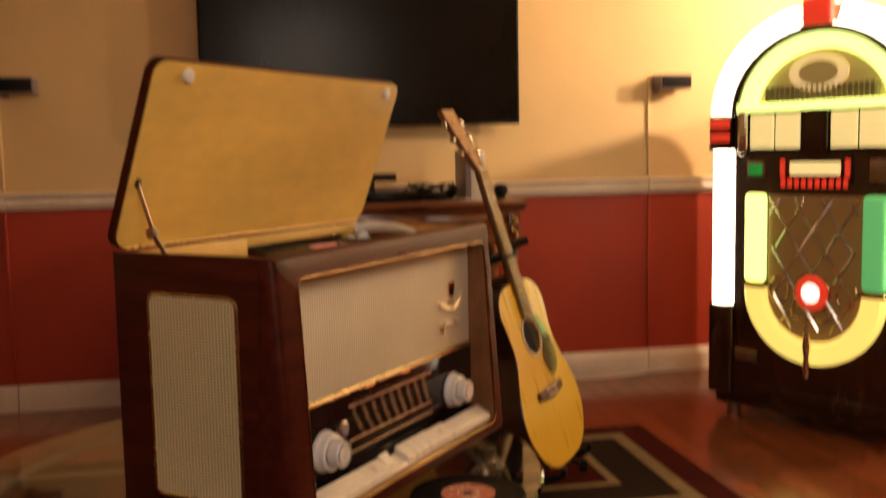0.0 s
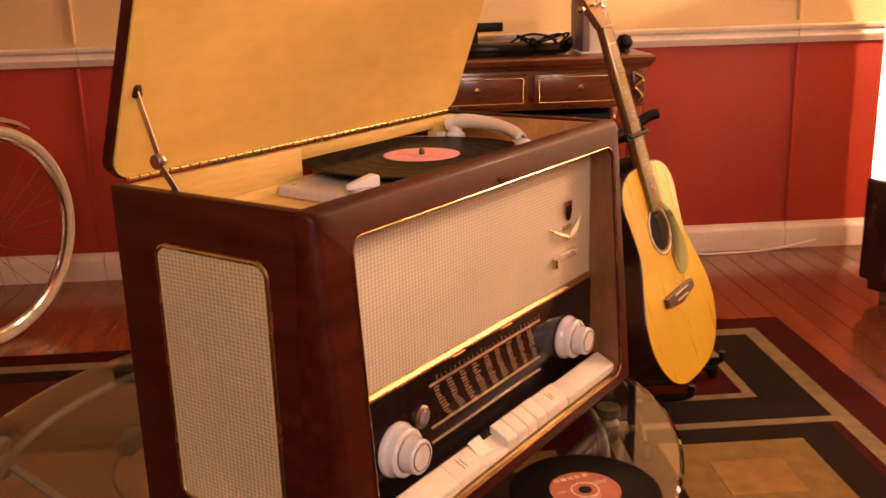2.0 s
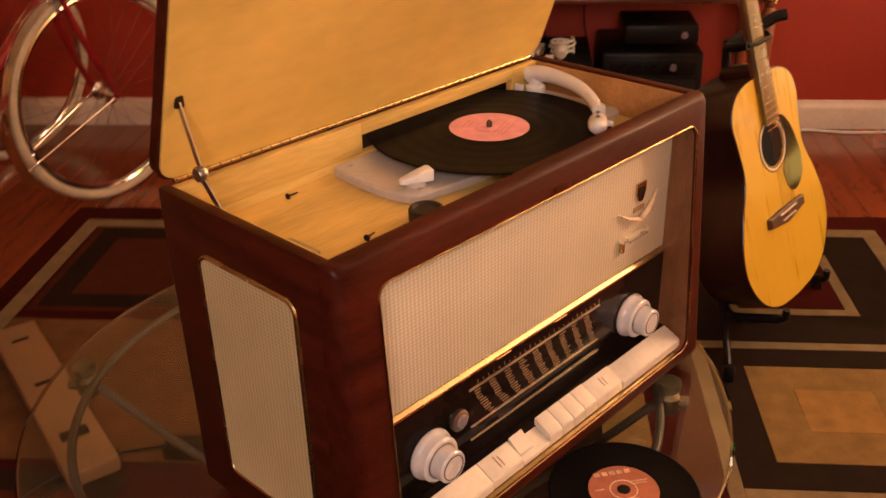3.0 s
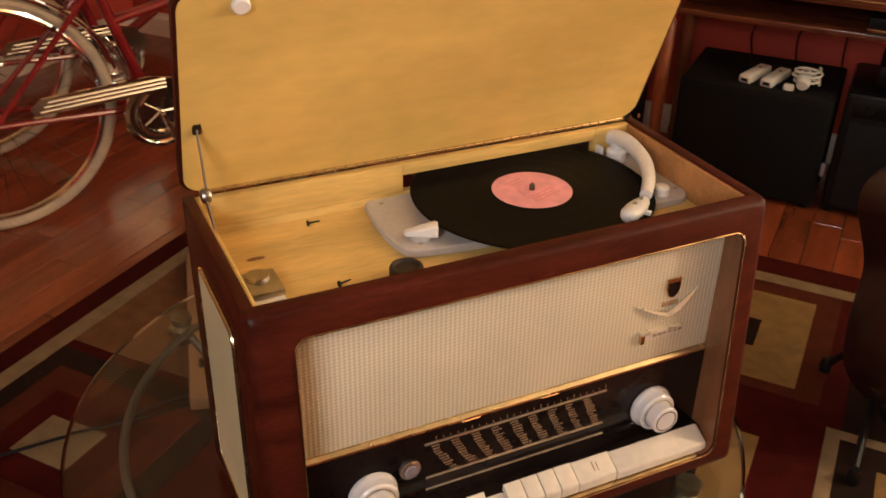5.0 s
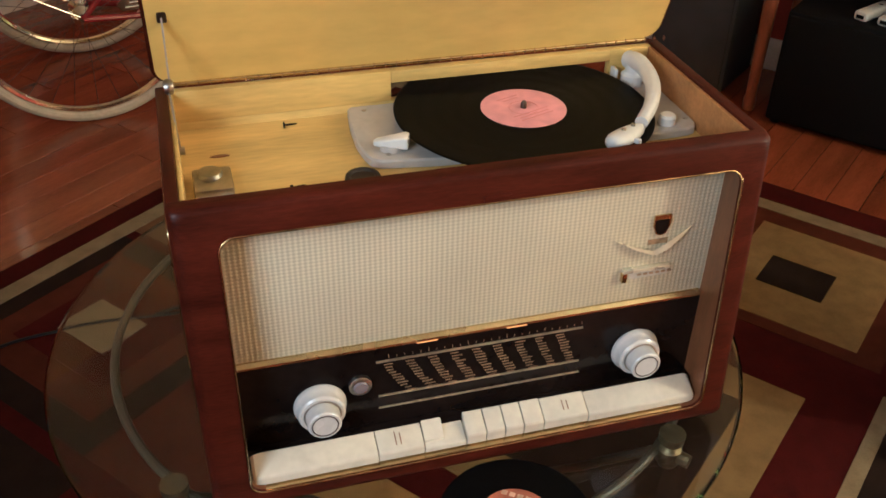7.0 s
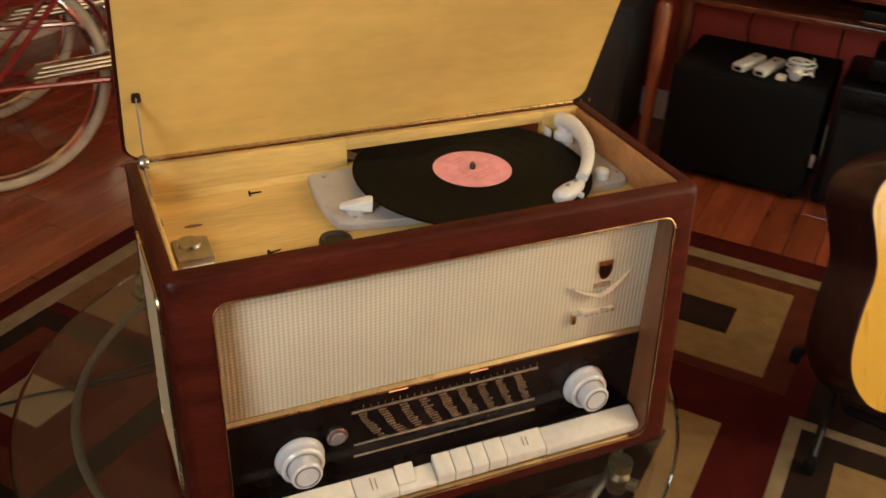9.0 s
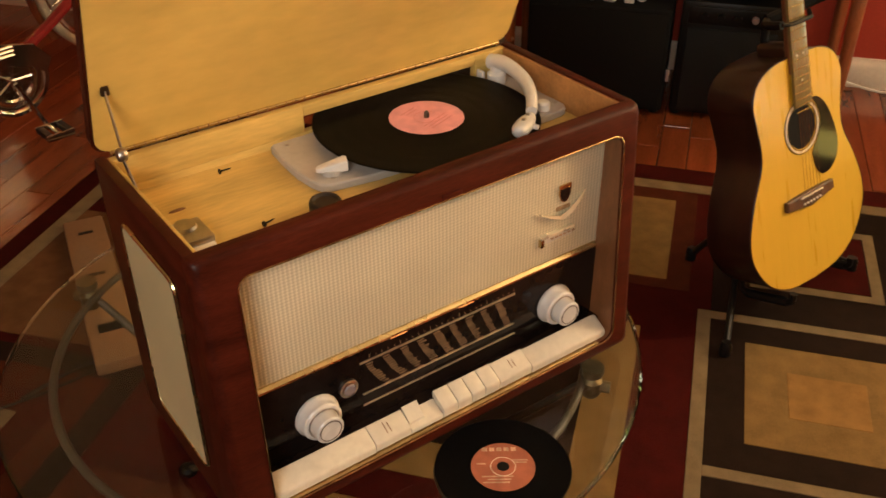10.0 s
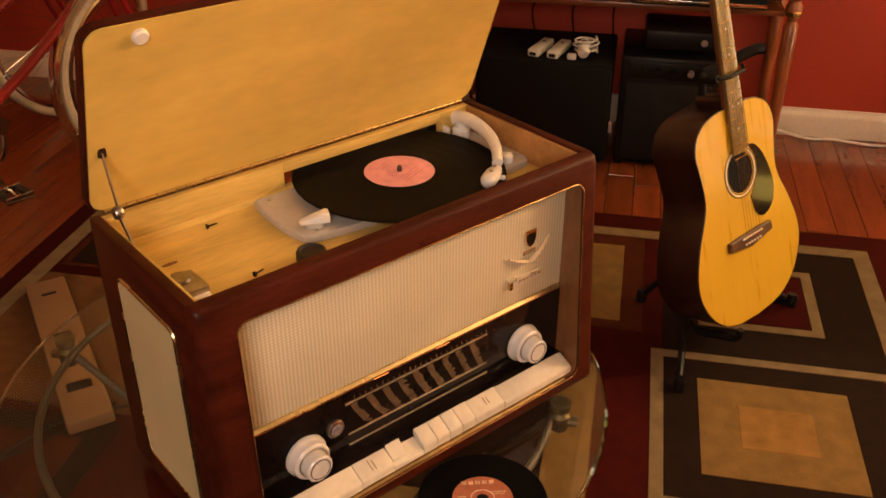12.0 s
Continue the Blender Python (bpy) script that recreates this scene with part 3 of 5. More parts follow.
    for k in range(2):
        box(0.300 + k * 0.012, 0.308 + k * 0.012, 0.0168, 0.0182, 0.053, 0.059, bm=bm)
    part("dial_mark", bm, DIAL_PRINT, dial)
    eye = part("tuning_eye", lathe([(0.0, 0.0), (0.013, 0.0), (0.013, 0.005), (0.010, 0.007), (0.0, 0.0075)], 24, m=pose(0.175, 0.0185, 0.126, 90)), STEEL, r, "round glass tuning eye")
    part("eye_glass", lathe([(0.0, 0.0), (0.0095, 0.0), (0.007, 0.003), (0.0, 0.004)], 20, m=pose(0.175, 0.0125, 0.126, 90)), LILAC, eye)
    # knobs
    for x in (0.129, 0.511):
        km = pose(x, 0.0180, 0.1075, 90)
        kn = part("knob", lathe([(0.0, 0.0), (0.0285, 0.0), (0.0298, 0.002), (0.0296, 0.005), (0.0280, 0.008), (0.0268, 0.0095), (0.0262, 0.0175), (0.0240, 0.0198), (0.0, 0.0200)], 40, m=km), IVORY, r, "large ivory tuning knob")
        part("knob_ring", rod([km @ Vector((0.0203 * math.cos(t), 0.0203 * math.sin(t), 0.0200)) for t in (2 * math.pi * i / 32 for i in range(32))], 0.0010, 6, closed=True), STEEL, kn, "dull metal ring")
        inner = part("inner_knob", lathe([(0.0, 0.019), (0.0192, 0.019), (0.0186, 0.0345), (0.0172, 0.0362), (0.0, 0.0364)], 34, m=km), IVORY, kn)
        part("face_ring", rod([km @ Vector((0.0143 * math.cos(t), 0.0143 * math.sin(t), 0.0364)) for t in (2 * math.pi * i / 32 for i in range(32))], 0.0007, 6, closed=True), OLD_STEEL, inner, "thin dark ring on the knob face")
    # piano keys under the dial
    cuts = [0.045, 0.186, 0.240, 0.290, 0.314, 0.337, 0.360, 0.385, 0.441, W - 0.0380]
    for k, (a, b) in enumerate(zip(cuts, cuts[1:])):
        rise = 0.004 if 3 <= k <= 6 else (0.0025 if k == 7 else (-0.006 if k == 2 else 0.0))
        y0 = -0.0255 if k in (0, 8) else -0.0245
        prof = [(0.001, 0.0415), (y0 + 0.0015, 0.0415), (y0, 0.0430), (y0, 0.0520 + rise * 0.6), (y0 + 0.0012, 0.0542 + rise * 0.7), (y0 + 0.0040, 0.0560 + rise * 0.8), (0.0, 0.0662 + rise), (0.001, 0.0662 + rise)]
        g, e = 0.0006, 0.0009
        left, right = (0.012 if k == 0 else e), (0.012 if k == 8 else e)
        loops = []
        for x, s in ((a + g, 0.0), (a + g + left * 0.3, 0.7), (a + g + left, 1.0), (b - g - right, 1.0), (b - g - right * 0.3, 0.7), (b - g, 0.0)):
            cut = (1 - s) * (0.0050 if (x < a + 0.02 and k == 0) or (x > b - 0.02 and k == 8) else 0.0006)
            loops.append([Vector((x, min(0.001, y + cut), z - (cut if z > 0.05 else -cut * 0.3))) for y, z in prof])
        part("key", loft(loops), CREAM, r, "cream plastic key" if k == 0 else "", angle=22)
    for x, sz in ((0.2110, 1.0), (0.4150, 0.8)):
        bm = box(-0.0034, -0.0022, -0.008 * sz, 0.008 * sz, 0.0, 0.0005)
        box(0.0022, 0.0034, -0.008 * sz, 0.006 * sz, 0.0, 0.0005, bm=bm)
        part("key_mark", bm, WALNUT, r, "thin dark key mark", m=pose(x, -0.0105, 0.0607 + (0.0022 if sz < 1 else 0.0), 27))
    bm = loft([[Vector((x, y, z)) for y, z in ((0.0, 0.045), (-0.018, 0.045), (-0.018, 0.056), (-0.015, 0.0580), (0.0, 0.0700))] for x in (0.2408, 0.2640)])
    part("raised_key_top", bm, CREAM, r, angle=22)
    part("key_ledge", box(0.0435, W - 0.0355, -0.001, 0.018, 0.040, 0.0605, 0.0005), DIAL, r, "black ledge behind the keys")
    # brass rail below the keys
    part("key_rail", box(0.058, W - 0.058, -0.0300, 0.010, 0.0372, 0.0398, 0.0008), BRASS, r, "brass rail under the keys")
    # badge, wing and name plate on the cloth, drawn as plain shapes
    sh = [(-0.010, 0.014), (0.010, 0.014), (0.010, 0.0), (0.006, -0.010), (0.0, -0.013), (-0.006, -0.010), (-0.010, 0.0)]
    badge = part("badge", loft([[Vector((0.521 + x, y, 0.281 + z)) for x, z in sh] for y in (0.0212, 0.0185)]), BRASS, r, "small brass shield badge")
    part("badge_field", loft([[Vector((0.521 + x * 0.8, y, 0.279 + z * 0.72)) for x, z in sh] for y in (0.0187, 0.0178)]), DIAL, badge)
    wing = part("wing_emblem", loft([[Vector(v) for v in loop] for loop in (((0.4700, 0.0190, 0.2680), (0.4702, 0.0185, 0.2670), (0.4700, 0.0205, 0.2665)), ((0.4900, 0.0150, 0.2590), (0.4902, 0.0140, 0.2560), (0.4900, 0.0205, 0.2540)), ((0.5080, 0.0130, 0.2535), (0.5090, 0.0110, 0.2490), (0.5090, 0.0205, 0.2465)), ((0.5150, 0.0130, 0.2520), (0.5160, 0.0110, 0.2475), (0.5160, 0.0205, 0.2455)))]), PALE_GILT, r, "pale gilt wing emblem", angle=20)
    part("long_wing", loft([[Vector(v) for v in loop] for loop in (((0.5110, 0.0120, 0.2530), (0.5150, 0.0100, 0.2475), (0.5160, 0.0205, 0.2450)), ((0.5250, 0.0120, 0.2600), (0.5300, 0.0100, 0.2550), (0.5310, 0.0205, 0.2525)), ((0.5420, 0.0140, 0.2690), (0.5450, 0.0130, 0.2660), (0.5460, 0.0205, 0.2645)), ((0.5590, 0.0190, 0.2765), (0.5595, 0.0185, 0.2760), (0.5595, 0.0205, 0.2755)))]), PALE_GILT, wing, angle=20)
    part("emblem_print", box(0.508, 0.532, 0.0198, 0.0212, 0.2565, 0.2625), DIAL_PRINT, r)
    plate = part("name_plate", box(0.480, 0.539, 0.0140, 0.0212, 0.2235, 0.2285, 0.0015), PALE_GILT, r, "thin pale gilt name plate")
    part("name_bar", box(0.480, 0.486, 0.0150, 0.0212, 0.2110, 0.2235, 0.0008), BRASS, plate)
    part("name_field", box(0.486, 0.539, 0.0185, 0.0212, 0.2125, 0.2235, 0.0005), CREAM, plate)
    bm = bmesh.new()
    for k in range(6):
        box(0.500 + k * 0.0075, 0.505 + k * 0.0075, 0.0178, 0.0187, 0.2165, 0.2190, bm=bm)
    tagged(part("name_letters", bm, DIAL_PRINT, plate), kind="stuff")
    part("latch", box(0.300, 0.328, -0.0125, -0.006, 0.362, 0.369, 0.001), MAHOGANY_LONG, r)
    # side loudspeaker opening
    out = rounded(0.052, 0.203, 0.064, 0.338, 0.014)
    part("side_trim", rod([Vector((-0.0008, y, z)) for y, z in out], 0.0028, 8, closed=True), PALE_BRASS, r, "brass frame round the side cloth")
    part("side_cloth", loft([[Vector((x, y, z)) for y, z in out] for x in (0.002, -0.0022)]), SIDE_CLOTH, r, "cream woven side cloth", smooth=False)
    # deck
    part("deck", box(0.014, W - 0.014, 0.0275, D - 0.012, DECK - 0.012, DECK, 0.0), BIRCH, r, "honey birch record deck")
    part("inner_wall", box(0.014, 0.019, 0.021, D - 0.012, DECK, H - 0.004, 0.001), BIRCH, r)
    # right wall painted darker than the left for the shade on it
    part("inner_wall", box(W - 0.019, W - 0.014, 0.021, D - 0.012, DECK, H - 0.004, 0.001), BIRCH_SHADED, r, "side of the deck well, its shade painted brown")
    part("inner_wall", box(0.019, W - 0.019, 0.0130, 0.0160, 0.364, H - 0.006, 0.0008), MAHOGANY_LONG, r)
    # lid, hinged at the back and held by a stay
    tilt = 21.0
    lid_m = pose(0, D, H + 0.001, tilt)
    la = rounded(0.0, W, 0.0, 0.272, 0.022)
    n = len(la)
    low = [(x, max(z, 0.0)) for x, z in la]
    lid = part("lid", loft([[Vector((x, 0.0025, z)) for x, z in low], [Vector((x, 0.014, z)) for x, z in low], [Vector((0.006 + x * (W - 0.012) / W, 0.018, 0.004 + z * 0.97)) for x, z in low]]), MAHOGANY_LONG, r, "propped open mahogany lid", m=lid_m)
    inner = [(0.004 + x * (W - 0.008) / W, 0.002 + z * 0.985) for x, z in low]
    part("lid_lining", loft([[Vector((x, y, z)) for x, z in inner] for y in (0.0032, 0.0)]), BIRCH_UP, lid, "honey birch lid lining", smooth=False)
    part("hinge", rod([(0.02, -0.001, 0.0005), (W - 0.02, -0.001, 0.0005)], 0.0024, 10), BRASS, lid, "long brass piano hinge")
    bm = bmesh.new()
    for k in range(46):
        x = 0.022 + k * 0.0135
        box(x, x + 0.0005, -0.0040, 0.001, -0.0026, 0.0032, bm=bm)
    tagged(part("hinge_joints", bm, WALNUT, lid, smooth=False), kind="stuff")
    for x in (0.066, W - 0.045):
        part("bumper", lathe([(0.0, 0.0), (0.0095, 0.0), (0.0095, 0.004), (0.0075, 0.006), (0.0, 0.0062)], 20, m=pose(x, 0.0, 0.252, 90)), WHITE, lid, "round white rubber bumper")
    # stay
    def bar(p, q, wide):
        p, q = Vector(p), Vector(q)
        d = (q - p).normalized()
        n_ = d.cross(Vector((1, 0, 0))).normalized()
        loops_ = []
        for v, k_ in ((p, 0.6), (p + d * 0.002, 1.0), (q - d * 0.002, 1.0), (q, 0.6)):
            loops_.append([v + n_ * (sx * wide * k_) + Vector((sy, 0, 0)) for sx, sy in ((-1, -0.0009), (1, -0.0009), (1, 0.0009), (-1, 0.0009))])
        return loft(loops_)

    stay = part("stay", bar((0.0205, 0.165, 0.360), (0.0165, 0.208, 0.417), 0.0038), STEEL, r, "jointed steel lid stay", angle=20)
    part("stay_arm", bar((0.0185, 0.206, 0.414), (0.0200, 0.2345, 0.486), 0.0032), STEEL, stay, angle=20)
    part("stay_pin", lathe([(0.0, -0.004), (0.0045, -0.004), (0.0045, 0.004), (0.0, 0.004)], 12, m=pose(0.0205, 0.166, 0.362, 0, 90)), STEEL, stay)
    part("stay_joint", lathe([(0.0, -0.005), (0.007, -0.005), (0.0085, -0.002), (0.0085, 0.002), (0.007, 0.005), (0.0, 0.005)], 18, m=pose(0.0172, 0.208, 0.417, 0, 90)), STEEL, stay)
    part("stay_clip", box(0.0150, 0.0255, 0.2305, 0.242, 0.478, 0.503, 0.002), OLD_STEEL, stay)
    return r


rad = radio()


def on_radio(x, y, z, rx=0, ry=0, rz=0):
    return RAD @ pose(x, y, z, rx, ry, rz)


def record_player():
    p = thing("record_player", "grey record player plate with ivory arm and switches", "record player", on_radio(0, 0, DECK))
    pts = [(0.218, 0.249), (0.214, 0.245), (0.2095, 0.206), (0.208, 0.165), (0.2115, 0.135), (0.216, 0.121), (0.226, 0.114), (0.288, 0.1045), (0.420, 0.100), (0.585, 0.1045)]
    pts += [(0.597, 0.109), (0.602, 0.118), (0.602, 0.200), (0.602, 0.248)]
    part("plate", loft([[Vector((x, y, z)) for x, y in pts] for z in (0.001, 0.009)] + [[Vector((0.42 + (x - 0.42) * 0.992, 0.18 + (y - 0.18) * 0.985, 0.011)) for x, y in pts]]), GREY_PLATE, p, "grey enamel base plate", angle=30)
    part("turntable", lathe([(0.0, 0.009), (0.108, 0.009), (0.112, 0.013), (0.112, 0.019), (0.108, 0.0215), (0.0, 0.0215)], 64, m=pose(0.408, 0.174, 0)), BLACK, p, "rubber covered turntable")
    part("spindle", lathe([(0.0, 0.02), (0.0036, 0.02), (0.0036, 0.030), (0.002, 0.033), (0.0, 0.0335)], 14, m=pose(0.408, 0.174, 0)), OLD_STEEL, p)
    bm = loft([[Vector((x, y, z)) for y, z in rounded(-w_, w_, 0.0, h_, 0.002, 3)] for x, w_, h_ in ((-0.0195, 0.0030, 0.0045), (-0.0170, 0.0055, 0.0060), (0.0, 0.0080, 0.0105), (0.0150, 0.0088, 0.0145), (0.0190, 0.0080, 0.0135))])
    sw = part("speed_lever", bm, WHITE, p, "white wedge-shaped speed lever", m=pose(0.242, 0.1385, 0.0145, 0, 0, -22), angle=50)
    part("lever_base", lathe([(0.0, -0.004), (0.013, -0.004), (0.012, 0.002), (0.0, 0.002)], 18), GREY_PLATE, sw)
    part("stop_button", lathe([(0.0, 0.010), (0.010, 0.010), (0.010, 0.020), (0.008, 0.0225), (0.0, 0.023)], 20, m=pose(0.567, 0.122, 0)), WHITE, p, "small white button")
    for x, y in ((0.232, 0.236), (0.236, 0.126), (0.594, 0.128)):
        part("plate_screw", lathe([(0.0, 0.010), (0.0028, 0.010), (0.0028, 0.0118), (0.0, 0.0125)], 10, m=pose(x, y, 0)), STEEL, p)
    # curved ivory arm
    arm_pts = spline([(0.573, 0.245, 0.038), (0.575, 0.224, 0.043), (0.571, 0.190, 0.044), (0.559, 0.151, 0.043), (0.538, 0.114, 0.040), (0.514, 0.086, 0.036)], 6)
    k = len(arm_pts)
    radii = [0.0115 - 0.0040 * i / (k - 1) for i in range(k)]
    arm = part("tone_arm", rod(arm_pts, 0.01, 14, radii=radii), IVORY, p, "curved ivory tone arm")
    part("arm_pivot", lathe([(0.0, 0.009), (0.014, 0.009), (0.014, 0.024), (0.010, 0.028), (0.009, 0.040), (0.0, 0.040)], 24, m=pose(0.574, 0.233, 0)), IVORY, arm)
    head = loft([[Vector((x, w_ * math.cos(t), (0.0085 if math.sin(t) > 0 else 0.010) * k_ * math.sin(t))) for t in (2 * math.pi * i / 18 for i in range(18))] for x, w_, k_ in ((-0.0330, 0.0035, 0.45), (-0.0300, 0.0085, 0.8), (-0.0200, 0.0118, 1.0), (-0.0020, 0.0125, 1.0), (0.0140, 0.0105, 0.95), (0.0260, 0.0078, 0.8), (0.0300, 0.0060, 0.7))])
    h = part("cartridge_head", head, IVORY, arm, "ivory pick-up head", m=pose(0.487, 0.067, 0.033, 0, 5, 34), angle=60)
    part("head_screw", lathe([(0.0, 0.008), (0.0025, 0.008), (0.0025, 0.0105), (0.0, 0.011)], 10, m=pose(-0.008, 0, 0)), STEEL, h)
    part("head_screw", lathe([(0.0, 0.008), (0.0025, 0.008), (0.0025, 0.0105), (0.0, 0.011)], 10, m=pose(0.012, 0, 0)), STEEL, h)
    part("finger_lift", box(-0.004, 0.002, -0.019, -0.011, -0.004, 0.002, 0.0015), IVORY, h)
    part("arm_rest", box(0.5535, 0.5585, 0.240, 0.2545, 0.010, 0.028, 0.0015), IVORY, p)
    return p


record_player()


def record(name, label, radius, label_r, m, paper, label_label):
    rc = thing(name, label, "vinyl record", m)
    part("disc", lathe([(0.0035, 0.0), (radius - 0.001, 0.0004), (radius, 0.0012), (radius - 0.001, 0.0020), (radius * 0.97, 0.0017), (label_r + 0.006, 0.0016), (label_r + 0.002, 0.0022), (0.0035, 0.0022), (0.0035, 0.0)], 128), VINYL, rc, angle=60)
    lab = part("label", lathe([(0.0036, 0.0022), (label_r, 0.0022), (label_r, 0.0026), (0.0036, 0.0026)], 64), paper, rc, label_label)
    return rc, lab


LP, lp_label = record("long_playing_record", "black vinyl record with pink label on the turntable", 0.151, 0.050, on_radio(0.408, 0.174, DECK + 0.0218), PINK, "pink paper label")
bm = bmesh.new()
for k, (w, z) in enumerate(((0.030, 0.030), (0.022, 0.024), (0.050, -0.014), (0.042, -0.020), (0.046, -0.026))):
    box(-w / 2, w / 2, z, z + 0.0016, 0.0026, 0.0028, bm=bm)
tagged(part("label_print", bm, DIM_PRINT, lp_label, m=pose(0, 0, 0, 0, 0, 20)), kind="stuff")
part("label_groove", rod([(0.017 * math.cos(t), 0.017 * math.sin(t), 0.0026) for t in (2 * math.pi * i / 40 for i in range(40))], 0.0004, 6, closed=True), DIM_PRINT, lp_label)

SINGLE, s_label = record("single_record", "small black vinyl record with orange-red label on the glass", 0.0885, 0.0415, pose(0.167, -0.243, TZ + 0.0005, 0, 0, 16), RED_PAPER, "orange-red paper label")
bm = bmesh.new()
for k in range(5):
    box(-0.026 + k * 0.0095, -0.0192 + k * 0.0095, 0.0270, 0.0335, 0.0026, 0.0028, bm=bm)
tagged(part("label_title", bm, WORN_PRINT, s_label, "row of cream blocks"), kind="stuff")
bm = bmesh.new()
for x, y, w in ((0.022, 0.010, 0.022), (0.022, 0.006, 0.018), (-0.008, -0.018, 0.040), (-0.006, -0.023, 0.030), (-0.010, -0.028, 0.034), (-0.028, 0.004, 0.012)):
    box(x - w / 2, x + w / 2, y, y + 0.0022, 0.0026, 0.0028, bm=bm)
tagged(part("label_print", bm, WORN_PRINT, s_label), kind="stuff")
part("label_ring", rod([(0.016 * math.cos(t), 0.016 * math.sin(t), 0.0026) for t in (2 * math.pi * i / 40 for i in range(40))], 0.0005, 6, closed=True), PRINT, s_label)
part("spider", lathe([(0.0036, 0.0020), (0.008, 0.0020), (0.008, 0.0030), (0.0036, 0.0030)], 24), BLACK, SINGLE)


def deck_clutter():
    c = thing("rubber_cup", "dark brown round rubber cup on the deck", "cup", on_radio(0.198, 0.079, DECK))
    part("cup_wall", lathe([(0.0, 0.0), (0.018, 0.0), (0.019, 0.003), (0.019, 0.014), (0.0178, 0.0165), (0.0150, 0.0168), (0.0125, 0.0145), (0.0, 0.0140)], 28), RUBBER, c)
    b = thing("metal_clip_box", "small dull metal junction box on the deck", "metal box", on_radio(0.048, 0.118, DECK))
    part("box_body", box(-0.020, 0.020, -0.024, 0.024, 0.0, 0.012, 0.003), STEEL, b)
    part("box_cap", lathe([(0.0, 0.011), (0.014, 0.011), (0.012, 0.016), (0.0, 0.0175)], 24, m=pose(-0.002, 0.008, 0)), STEEL, b)
    part("box_flap", box(-0.018, 0.018, -0.030, -0.020, 0.0, 0.004, 0.001), WHITE, b)
    s = thing("screw", "dark iron screw lying on the deck", "screw", on_radio(0.138, 0.236, DECK + 0.0036, 0, 90), group="deck screws")
    part("head", lathe([(0.0, -0.001), (0.0036, -0.001), (0.0036, 0.0006), (0.0, 0.0010)], 12), BLACK, s)
    part("shank", lathe([(0.0, 0.0), (0.0013, 0.0), (0.0010, 0.013), (0.0, 0.015)], 8), BLACK, s)
    copy_thing(s, on_radio(0.126, 0.093, DECK + 0.0036, 0, 90, 14))
    n = thing("deck_notch", "dark worn notch in the deck", "notch", on_radio(0.060, 0.185, DECK))
    part("stain", lathe([(0.0, 0.0002), (0.011, 0.0002), (0.009, 0.0010), (0.0, 0.0011)], 16, m=Matrix.Diagonal((1, 0.3, 1, 1))), WALNUT, n)


deck_clutter()
# ---- guitar on its stand ----
G_AXIS = Vector((-0.258, 0.150, 0.953)).normalized()
G_FRONT = Vector((0.75, -0.59, 0.29))
G_FRONT = (G_FRONT - G_AXIS * G_FRONT.dot(G_AXIS)).normalized()
G_SIDE = G_AXIS.cross(G_FRONT)
GUITAR = Matrix((( G_SIDE.x, G_AXIS.x, G_FRONT.x, 0.615), (G_SIDE.y, G_AXIS.y, G_FRONT.y, 0.813), (G_SIDE.z, G_AXIS.z, G_FRONT.z, 0.304), (0, 0, 0, 1))) @ Matrix.Translation((0, -0.190, 0))


